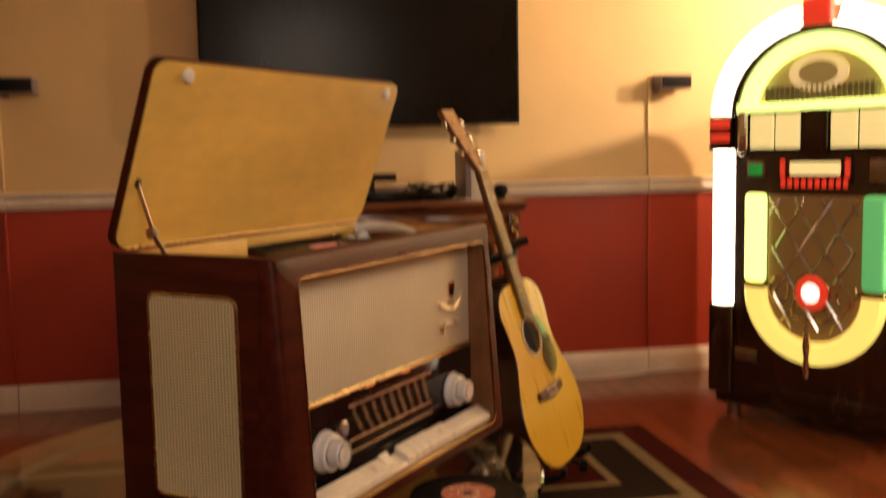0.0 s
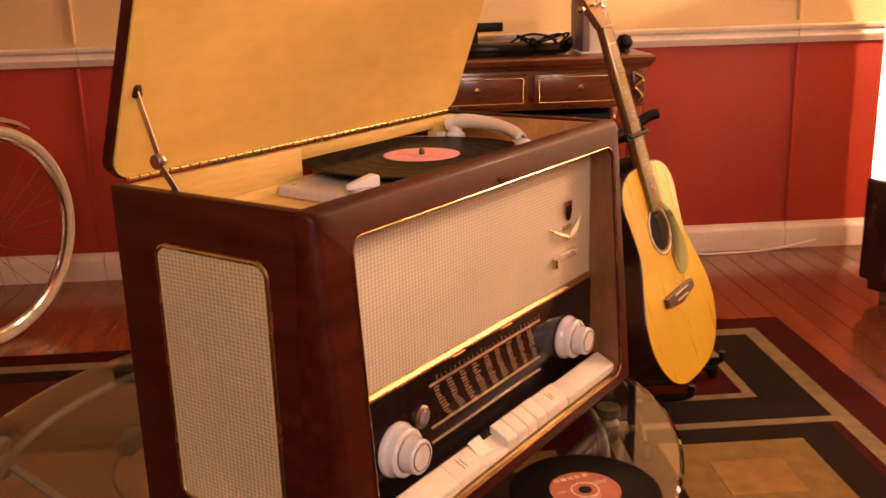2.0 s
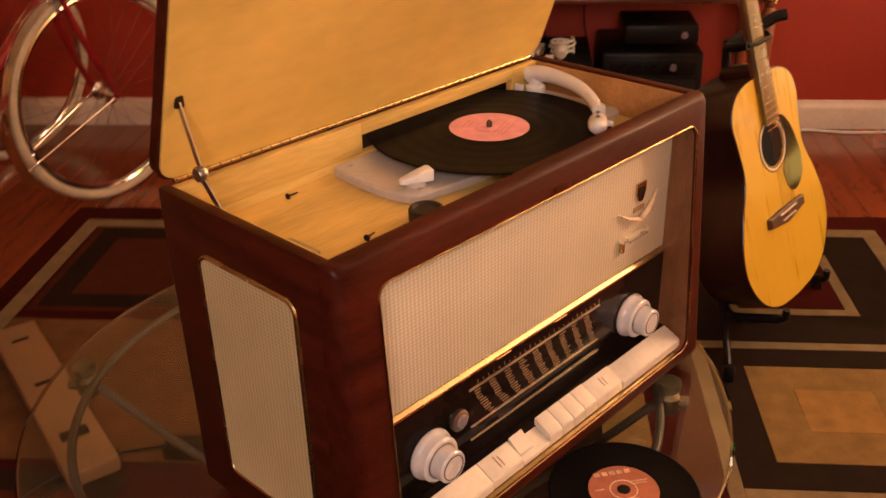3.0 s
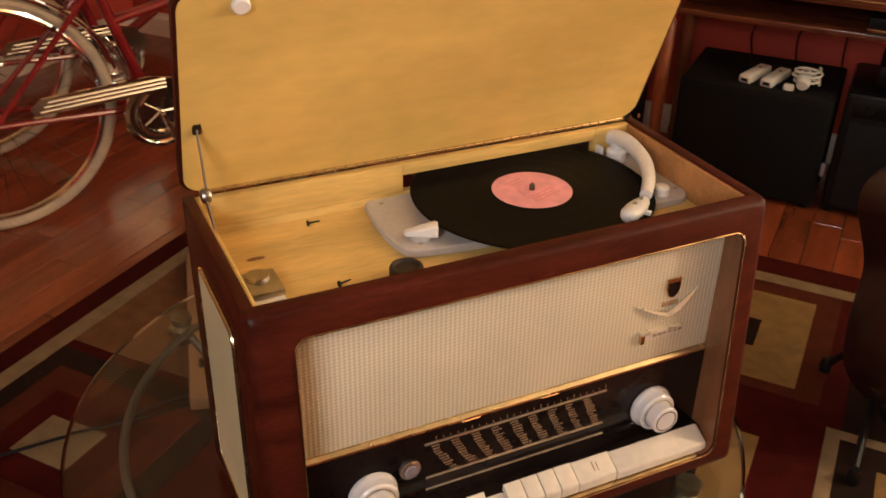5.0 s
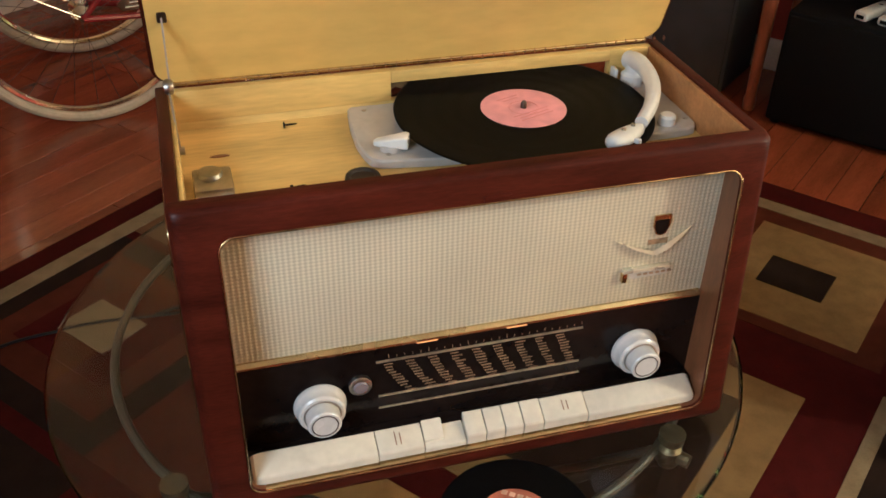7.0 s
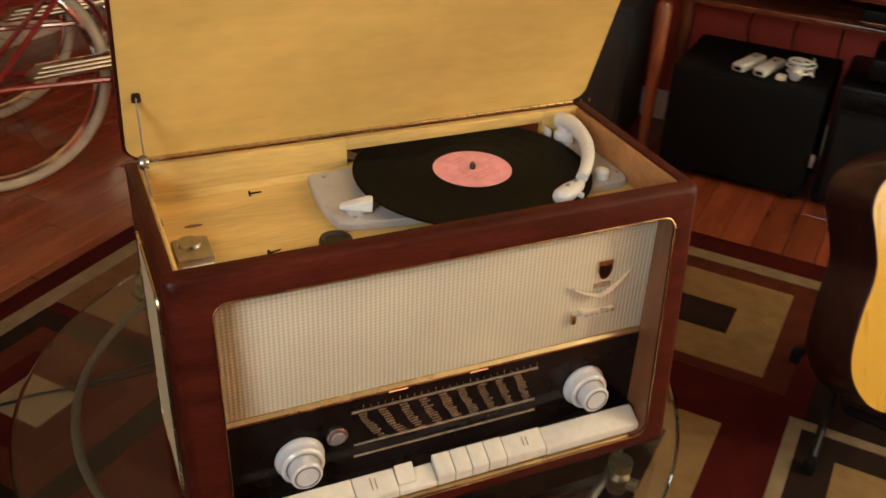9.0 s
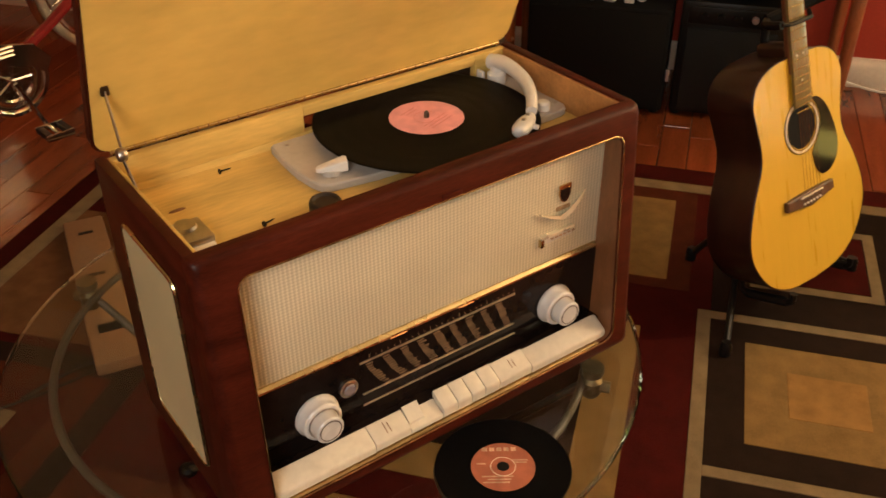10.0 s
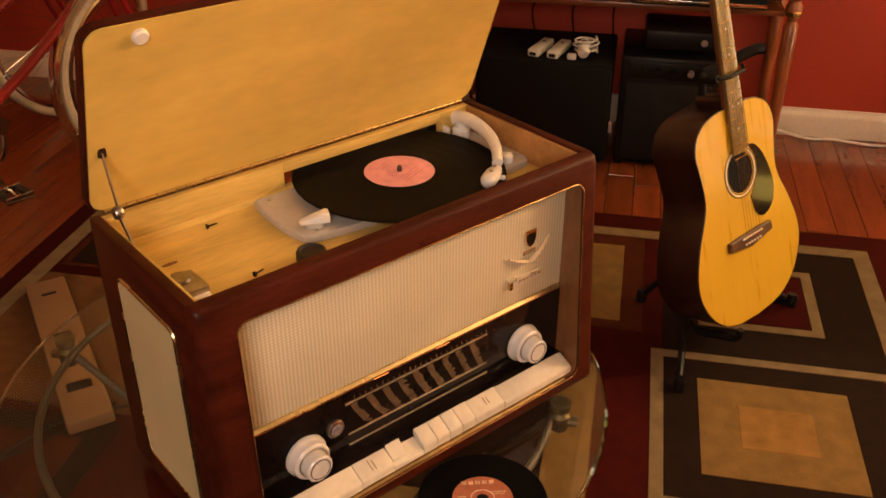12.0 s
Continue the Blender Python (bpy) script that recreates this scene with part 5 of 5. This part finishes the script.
def small_boxes():
    def unit(name, label, cat, m, b, mat, bev=0.004):
        u = thing(name, label, cat, m)
        part("case", box(*b, bev), mat, u)
        return u

    u = unit("subwoofer", "large black cloth-covered loudspeaker box on the floor", "loudspeaker", pose(0.035, 2.00, -0.010), (-0.225, 0.225, -0.18, 0.17, 0.012, 0.350), BLACK_CLOTH, 0.008)
    part("grille", box(-0.215, 0.215, -0.190, -0.178, 0.022, 0.340, 0.006), BLACK_CLOTH, u)
    for x in (-0.2, 0.2):
        for y in (-0.15, 0.14):
            part("foot", lathe([(0.0, 0.0), (0.016, 0.0), (0.016, 0.014), (0.0, 0.014)], 12, m=pose(x, y, 0)), BLACK, u)
    part("side_clip", box(0.226, 0.238, -0.186, -0.172, 0.120, 0.160, 0.002), LILAC, u, "grey clip")
    part("side_clip", box(-0.238, -0.226, -0.10, -0.08, 0.150, 0.200, 0.002), LILAC, u)
    a = unit("guitar_amplifier", "charcoal guitar amplifier with cloth front", "amplifier", pose(0.435, 1.99, -0.010), (-0.150, 0.165, -0.16, 0.15, 0.012, 0.385), BLACK, 0.012)
    part("grille_cloth", box(-0.128, 0.143, -0.168, -0.158, 0.030, 0.300, 0.004), CHARCOAL, a)
    part("control_panel", box(-0.128, 0.143, -0.166, -0.158, 0.315, 0.370, 0.003), BLACK, a)
    part("handle", rod(spline([(-0.06, 0, 0.385), (-0.05, 0, 0.405), (0.06, 0, 0.405), (0.07, 0, 0.385)], 5), 0.008, 8), BLACK, a)
    for k in range(4):
        part("dial", lathe([(0.0, 0.0), (0.011, 0.0), (0.010, 0.014), (0.0, 0.014)], 14, m=pose(-0.08 + k * 0.05, -0.166, 0.342, 90)), LILAC if k == 3 else BLACK, a)
    for x in (-0.13, 0.14):
        for y in (-0.13, 0.12):
            part("foot", lathe([(0.0, 0.0), (0.014, 0.0), (0.014, 0.014), (0.0, 0.014)], 12, m=pose(x, y, 0)), BLACK, a)
    b = unit("games_console", "black games console lying on the amplifier", "games console", pose(0.46, 1.94, 0.398), (-0.11, 0.12, -0.10, 0.10, 0, 0.062), BLACK, 0.01)
    part("ring_lamp", lathe([(0.0, 0.0), (0.011, 0.0), (0.011, 0.003), (0.0, 0.003)], 16, m=pose(0.075, -0.10, 0.03, 90)), LILAC, b)
    p = unit("disc_player", "slim silver disc player on the console shelf", "disc player", pose(0.50, 2.02, 0.535), (-0.205, 0.205, -0.17, 0.14, 0.004, 0.052), BLACK, 0.003)
    part("front_strip", box(-0.205, 0.205, -0.175, -0.168, 0.010, 0.022, 0.001), CHROME, p, "bright silver strip")
    part("tray", box(-0.09, 0.09, -0.173, -0.168, 0.028, 0.044, 0.001), STEEL, p)
    for x in (-0.17, 0.17):
        part("foot", lathe([(0.0, 0.0), (0.012, 0.0), (0.012, 0.005), (0.0, 0.005)], 12, m=pose(x, 0, 0)), BLACK, p)
    g = unit("floor_speaker", "grey box loudspeaker standing by the wall", "loudspeaker", pose(-0.50, 2.06, -0.010), (-0.13, 0.13, -0.13, 0.13, 0.0, 0.46), GREY_CLOTH, 0.006)
    part("grille", box(-0.120, 0.120, -0.140, -0.128, 0.015, 0.445, 0.006), GREY_CLOTH, g)
    # white remotes and coiled plug on the subwoofer
    r = thing("remote_control", "white remote control lying on the black box", "remote control", pose(0.012, 1.925, 0.340, 0, 0, -16), group="white remotes")
    part("shell", box(-0.020, 0.020, -0.070, 0.075, 0, 0.026, 0.007, segments=3), WHITE, r)
    part("port", box(-0.011, 0.011, -0.0715, -0.068, 0.007, 0.017, 0.001), BLACK, r)
    part("button", lathe([(0.0, 0.025), (0.006, 0.025), (0.006, 0.0275), (0.0, 0.0275)], 14, m=pose(0, 0.03, 0)), LILAC, r)
    copy_thing(r, pose(0.074, 1.920, 0.340, 0, 0, -14))
    h = thing("nunchuk_controller", "white hand controller with coiled white lead", "games controller", pose(0.158, 1.90, 0.340))
    part("shell", lathe([(0.0, 0.0), (0.016, 0.003), (0.021, 0.018), (0.021, 0.060), (0.014, 0.074), (0.0, 0.078)], 18, m=pose(0.0, -0.045, 0.02, -72)), WHITE, h)
    part("stick", lathe([(0.0, 0.0), (0.006, 0.0), (0.004, 0.010), (0.009, 0.014), (0.0, 0.018)], 14, m=pose(0.0, -0.01, 0.042)), LILAC, h)
    coil = [(0.005 + (0.038 + 0.004 * math.sin(i * 0.7)) * math.cos(i * 0.45), 0.01 + 0.036 * math.sin(i * 0.45), 0.014 + 0.0011 * i) for i in range(44)]
    part("lead", rod(spline(coil, 3), 0.004, 6), WHITE, h)
    part("plug", box(-0.052, -0.022, -0.046, -0.024, 0.0, 0.018, 0.004), WHITE, h)
    # on the console's top
    z = 0.776
    u = unit("set_top_box", "flat black set-top box on the console", "set-top box", pose(0.345, 1.98, z), (-0.11, 0.11, -0.09, 0.09, 0, 0.038), BLACK)
    part("front", box(-0.105, 0.105, -0.0935, -0.088, 0.006, 0.032, 0.002), SCREEN, u)
    w = unit("white_box", "upright white and grey box on the console", "games console", pose(0.675, 2.02, z), (-0.028, 0.028, -0.10, 0.10, 0, 0.185), WHITE, 0.004)
    part("dark_side", box(-0.050, -0.0285, -0.10, 0.10, 0, 0.185, 0.003), LILAC, w, "grey side")
    part("stand", box(-0.060, 0.040, -0.115, 0.09, -0.0005, 0.006, 0.002), WHITE, w)
    s = unit("sensor_bar", "small black sensor standing before the television", "sensor", pose(0.275, 2.03, z), (-0.10, 0.10, -0.012, 0.012, 0.075, 0.105), BLACK)
    part("stand", box(-0.015, 0.015, -0.012, 0.012, 0.0, 0.078, 0.003), BLACK, s)
    k = thing("game_controller", "black game controller among tangled leads", "games controller", pose(0.515, 1.95, z))
    part("shell", lathe([(0.0, 0.0), (0.040, 0.004), (0.046, 0.018), (0.034, 0.032), (0.0, 0.038)], 18, m=Matrix.Diagonal((1.5, 1, 1, 1))), BLACK, k)
    for sx in (-1, 1):
        part("grip", lathe([(0.0, 0.0), (0.018, 0.006), (0.020, 0.03), (0.012, 0.07), (0.0, 0.075)], 12, m=pose(sx * 0.05, -0.005, 0.016, 62, 0, sx * 12)), BLACK, k)
        part("thumb_stick", lathe([(0.0, 0.03), (0.007, 0.03), (0.005, 0.044), (0.010, 0.047), (0.0, 0.051)], 12, m=pose(sx * 0.024, 0, 0)), BLACK, k)
    rng = random.Random(3)
    l = thing("lead", "tangle of thin black leads on the console", "cable", pose(0.50, 2.01, z))
    pts = [(0.09 * math.cos(i * 1.1) + rng.uniform(-.02, .02), 0.05 * math.sin(i * 1.3) + rng.uniform(-.02, .02), 0.008 + 0.055 * abs(math.sin(i * 0.9))) for i in range(16)]
    part("wire", rod(spline(pts, 5), 0.004, 6), BLACK, l)
    q = thing("black_ball_camera", "small round black web camera on the console", "camera", pose(0.765, 1.93, z))
    part("ball", lathe([(0.0, 0.0), (0.020, 0.0), (0.016, 0.010), (0.026, 0.022), (0.028, 0.036), (0.020, 0.054), (0.0, 0.060)], 18), BLACK, q)


small_boxes()


def wall_speakers():
    for x in (1.565, -1.02):
        s = thing("wall_speaker", "small grey-lilac loudspeaker on a wall bracket with its lead", "loudspeaker", pose(x, WY1, 1.232), group="wall speakers")
        part("case", box(-0.065, 0.075, -0.105, -0.022, -0.030, 0.030, 0.006), LILAC, s)
        part("grille", box(-0.058, 0.068, -0.110, -0.104, -0.024, 0.024, 0.002), CHARCOAL, s)
        part("bracket", box(-0.060, -0.035, -0.024, -0.001, -0.040, 0.034, 0.003), LILAC, s)
        part("cable_channel", box(-0.082, -0.071, -0.012, -0.001, -0.385, 0.02, 0.002), WALL_CREAM, s, "painted cable channel")
        part("cable_channel", box(-0.082, -0.071, -0.014, -0.005, -1.125, -0.47, 0.002), WALL_RED, s)


wall_speakers()

# ---- bicycles ----


def bicycle(m):
    """Local x from the rear hub to the front, z up."""
    b = thing("bicycle", "red bicycle with cream tyres and chrome mudguards leaning by the wall", "bicycle", m, group="parked bicycles")
    R, base = 0.335, 1.10
    for x, turn in ((0.0, 0.0), (base, 0.0)):
        w = part("wheel", rod([(x + (R - 0.036) * math.cos(t), 0, R + (R - 0.036) * math.sin(t)) for t in (2 * math.pi * i / 64 for i in range(64))], 0.011, 8, closed=True), CHROME, b, "chrome rim")
        part("tyre", rod([(x + (R - 0.016) * math.cos(t), 0, R + (R - 0.016) * math.sin(t)) for t in (2 * math.pi * i / 64 for i in range(64))], 0.0165, 10, closed=True), TIRE, w, "cream tyre")
        part("hub", lathe([(0.0, -0.05), (0.012, -0.05), (0.028, -0.030), (0.016, -0.020), (0.016, 0.020), (0.028, 0.030), (0.012, 0.05), (0.0, 0.05)], 16, m=pose(x, 0, R, 90)), CHROME, w)
        for k in range(28):
            t = 2 * math.pi * k / 28
            o = t + (0.5 if k % 2 else -0.5)
            part("spoke", rod([(x + 0.026 * math.cos(o), 0.028 if k % 4 < 2 else -0.028, R + 0.026 * math.sin(o)), (x + (R - 0.04) * math.cos(t), 0, R + (R - 0.04) * math.sin(t))], 0.0008, 4), OLD_STEEL, w)
        a0, a1 = (15, 205) if x == 0 else (60, 215)
        loops = []
        for i in range(25):
            t = radians(a0 + (a1 - a0) * i / 24)
            loops.append([Vector((x + r * math.cos(t), y, R + r * math.sin(t))) for r, y in ((R + 0.012, -0.030), (R + 0.024, -0.016), (R + 0.028, 0.0), (R + 0.024, 0.016), (R + 0.012, 0.030), (R + 0.021, 0.015), (R + 0.025, 0.0), (R + 0.021, -0.015))])
        g = part("mudguard", loft(loops), CHROME, b, "chrome mudguard", angle=60)
        for sy in (-1, 1):
            t = radians(a1 - 12 if x else 150)
            part("guard_stay", rod([(x, sy * 0.05, R), (x + (R + 0.015) * math.cos(t), sy * 0.030, R + (R + 0.015) * math.sin(t))], 0.003, 6), CHROME, g)
    bb, seat, headt, headb = Vector((0.44, 0, 0.29)), Vector((0.30, 0, 0.72)), Vector((0.93, 0, 0.84)), Vector((0.97, 0, 0.68))
    frame_ = part("frame", rod([bb, seat], 0.015, 10), BIKE_RED, b, "glossy red frame")
    part("top_tube", rod(spline([headt, Vector((0.62, 0, 0.62)), Vector((0.345, 0, 0.55))], 6), 0.014, 10), BIKE_RED, frame_)
    part("down_tube", rod(spline([headb, Vector((0.68, 0, 0.44)), bb], 6), 0.016, 10), BIKE_RED, frame_)
    part("head_tube", rod([headb, headt], 0.020, 12), BIKE_RED, frame_)
    for sy in (-1, 1):
        part("chain_stay", rod([bb + Vector((0, sy * 0.02, 0)), (0.0, sy * 0.058, R)], 0.009, 8), BIKE_RED, frame_)
        part("seat_stay", rod([seat + Vector((0.012, sy * 0.018, -0.06)), (0.0, sy * 0.058, R)], 0.008, 8), BIKE_RED, frame_)
        part("fork_blade", rod(spline([headb + Vector((0, sy * 0.03, 0)), Vector((1.02, sy * 0.045, 0.52)), Vector((base, sy * 0.055, R))], 6), 0.010, 8), BIKE_RED, frame_)
    part("seat_post", rod([seat, seat + Vector((-0.03, 0, 0.13))], 0.013, 10), CHROME, b)
    part("saddle", loft([[Vector((0.24 + x, w * math.sin(t) * 1.0, 0.87 + h * math.cos(t))) for t in (2 * math.pi * k / 14 for k in range(14))] for x, w, h in ((-0.13, 0.05, 0.02), (-0.10, 0.095, 0.035), (-0.02, 0.085, 0.03), (0.06, 0.04, 0.022), (0.15, 0.022, 0.015))]), JUKE_WOOD, b, "brown leather saddle")
    part("handlebar", rod(spline([(0.74, -0.30, 1.00), (0.86, -0.27, 1.02), (0.93, -0.12, 1.04), (0.90, 0, 0.99), (0.93, 0.12, 1.04), (0.86, 0.27, 1.02), (0.74, 0.30, 1.00)], 6), 0.011, 10), CHROME, b, "chrome handlebar")
    part("stem", rod([headt, (0.90, 0, 1.0)], 0.012, 10), CHROME, b)
    for sy in (-1, 1):
        part("grip", rod([(0.72, sy * 0.302, 0.999), (0.83, sy * 0.282, 1.016)], 0.016, 10), TIRE, b)
    # chrome chain guard on the near side, with long ribs
    cg = [(0.09, 0.372), (0.12, 0.398), (0.42, 0.405), (0.52, 0.38), (0.56, 0.33), (0.54, 0.29), (0.50, 0.32), (0.40, 0.355), (0.10, 0.352)]
    guard = part("chain_guard", loft([[Vector((x, y, z)) for x, z in cg] for y in (-0.078, -0.070)]), CHROME, b, "ribbed chrome chain guard", angle=30)
    for k in range(3):
        part("guard_rib", rod([(0.11 + 0.012 * k, -0.080, 0.362 + 0.012 * k), (0.46, -0.080, 0.368 + 0.012 * k)], 0.0035, 6), CHROME, guard)
    chain = part("chainring", rod([(bb.x + 0.095 * math.cos(t), -0.062, bb.z + 0.095 * math.sin(t)) for t in (2 * math.pi * i / 36 for i in range(36))], 0.006, 6, closed=True), CHROME, b)
    for k in range(5):
        t = 2 * math.pi * k / 5
        part("ring_arm", rod([bb + Vector((0, -0.062, 0)), (bb.x + 0.095 * math.cos(t), -0.062, bb.z + 0.095 * math.sin(t))], 0.006, 6), CHROME, chain)
    disc = part("guard_disc", lathe([(0.060, 0.0), (0.104, 0.0), (0.108, 0.003), (0.106, 0.008), (0.094, 0.010), (0.086, 0.006), (0.074, 0.006), (0.066, 0.010), (0.060, 0.009), (0.060, 0.0)], 40, m=pose(bb.x, -0.066, bb.z, 90)), CHROME, guard, "round chrome chain guard disc", angle=30)
    for sy, a in ((-1, 292), (1, 112)):
        e = Vector((bb.x + 0.165 * math.cos(radians(a)), sy * 0.088, bb.z + 0.165 * math.sin(radians(a))))
        cr = part("crank", rod([bb + Vector((0, sy * 0.088, 0)), e], 0.007, 8), CHROME, b)
        out_ = e.y + sy * 0.080
        part("pedal_axle", rod([e, (e.x, out_, e.z)], 0.006, 8), CHROME, cr)
        for dx in (-0.030, 0.030):
            part("pedal_rubber", box(e.x + dx - 0.010, e.x + dx + 0.010, min(e.y + sy * 0.012, out_), max(e.y + sy * 0.012, out_), e.z - 0.010, e.z + 0.010, 0.004), RUBBER, cr)
        for yy in (e.y + sy * 0.010, out_):
            part("pedal_plate", box(e.x - 0.042, e.x + 0.042, yy - 0.002, yy + 0.002, e.z - 0.011, e.z + 0.011, 0.0015), CHROME, cr)
    lampb = part("headlamp", lathe([(0.0, 0.0), (0.030, 0.02), (0.042, 0.07), (0.042, 0.08), (0.0, 0.085)], 20, m=pose(0.98, 0, 0.82, 0, 90)), CHROME, b, "chrome headlamp")
    return b


bike = bicycle(pose(-1.775, 0.625, -0.010, 3, 0, 61))
copy_thing(bike, pose(-2.22, 0.92, -0.010, 3, 0, 63))

# ---- small things on the floor ----


def floor_things():
    p = thing("power_strip", "long flat tan strip with dark slots lying on the rug", "power strip", pose(-0.956, 0.465, 0.0, 0, 0, -50.3))
    part("case", box(-0.318, 0.318, -0.050, 0.050, 0.001, 0.034, 0.006), BEIGE, p)
    for x, hx, hy in ((-0.240, 0.005, 0.018), (-0.030, 0.006, 0.020), (0.194, 0.016, 0.027)):
        part("slot", box(x - hx, x + hx, -hy, hy, 0.0335, 0.0352), BLACK, p)
    c = thing("mains_lead", "thin black mains lead lying on the rug", "cable")
    part("wire", rod(spline([(-0.74, 0.30, 0.012), (-0.86, 0.12, 0.010), (-0.98, -0.02, 0.012), (-1.08, -0.20, 0.010), (-1.05, -0.45, 0.010), (-0.9, -0.7, 0.010)], 8), 0.0035, 6), BLACK, c)
    d = thing("mains_plug", "black mains plug on a short lead under the table", "plug", pose(-0.60, 0.30, 0.003), group="plugs on the rug")
    part("body", box(-0.045, 0.04, -0.022, 0.022, 0.0, 0.034, 0.008), BLACK, d)
    part("lead", rod(spline([(-0.045, 0, 0.018), (-0.14, -0.02, 0.010), (-0.24, -0.10, 0.008), (-0.30, -0.22, 0.008)], 6), 0.004, 6), BLACK, d)
    copy_thing(d, pose(-0.65, 0.80, 0.003, 0, 0, 78))
    w = thing("white_cable", "white cable lying along the baseboard", "cable")
    part("wire", rod(spline([(0.80, 2.19, 0.03), (0.95, 2.17, 0.002), (1.06, 2.19, -0.006), (1.20, 2.16, -0.004), (1.42, 2.19, -0.006), (1.60, 2.20, 0.02)], 8), 0.0045, 6), WHITE, w)
    for k in range(3):
        h = thing("hanging_lead", "thin dark lead hanging under the console", "cable", group="hanging leads")
        part("wire", rod(spline([(-0.05 + 0.13 * k, 2.19, 0.60), (-0.02 + 0.13 * k, 2.16, 0.50), (-0.04 + 0.14 * k, 2.10, 0.42), (-0.01 + 0.13 * k, 2.02, 0.345)], 6), 0.003, 6), BLACK, h)


floor_things()
boards()
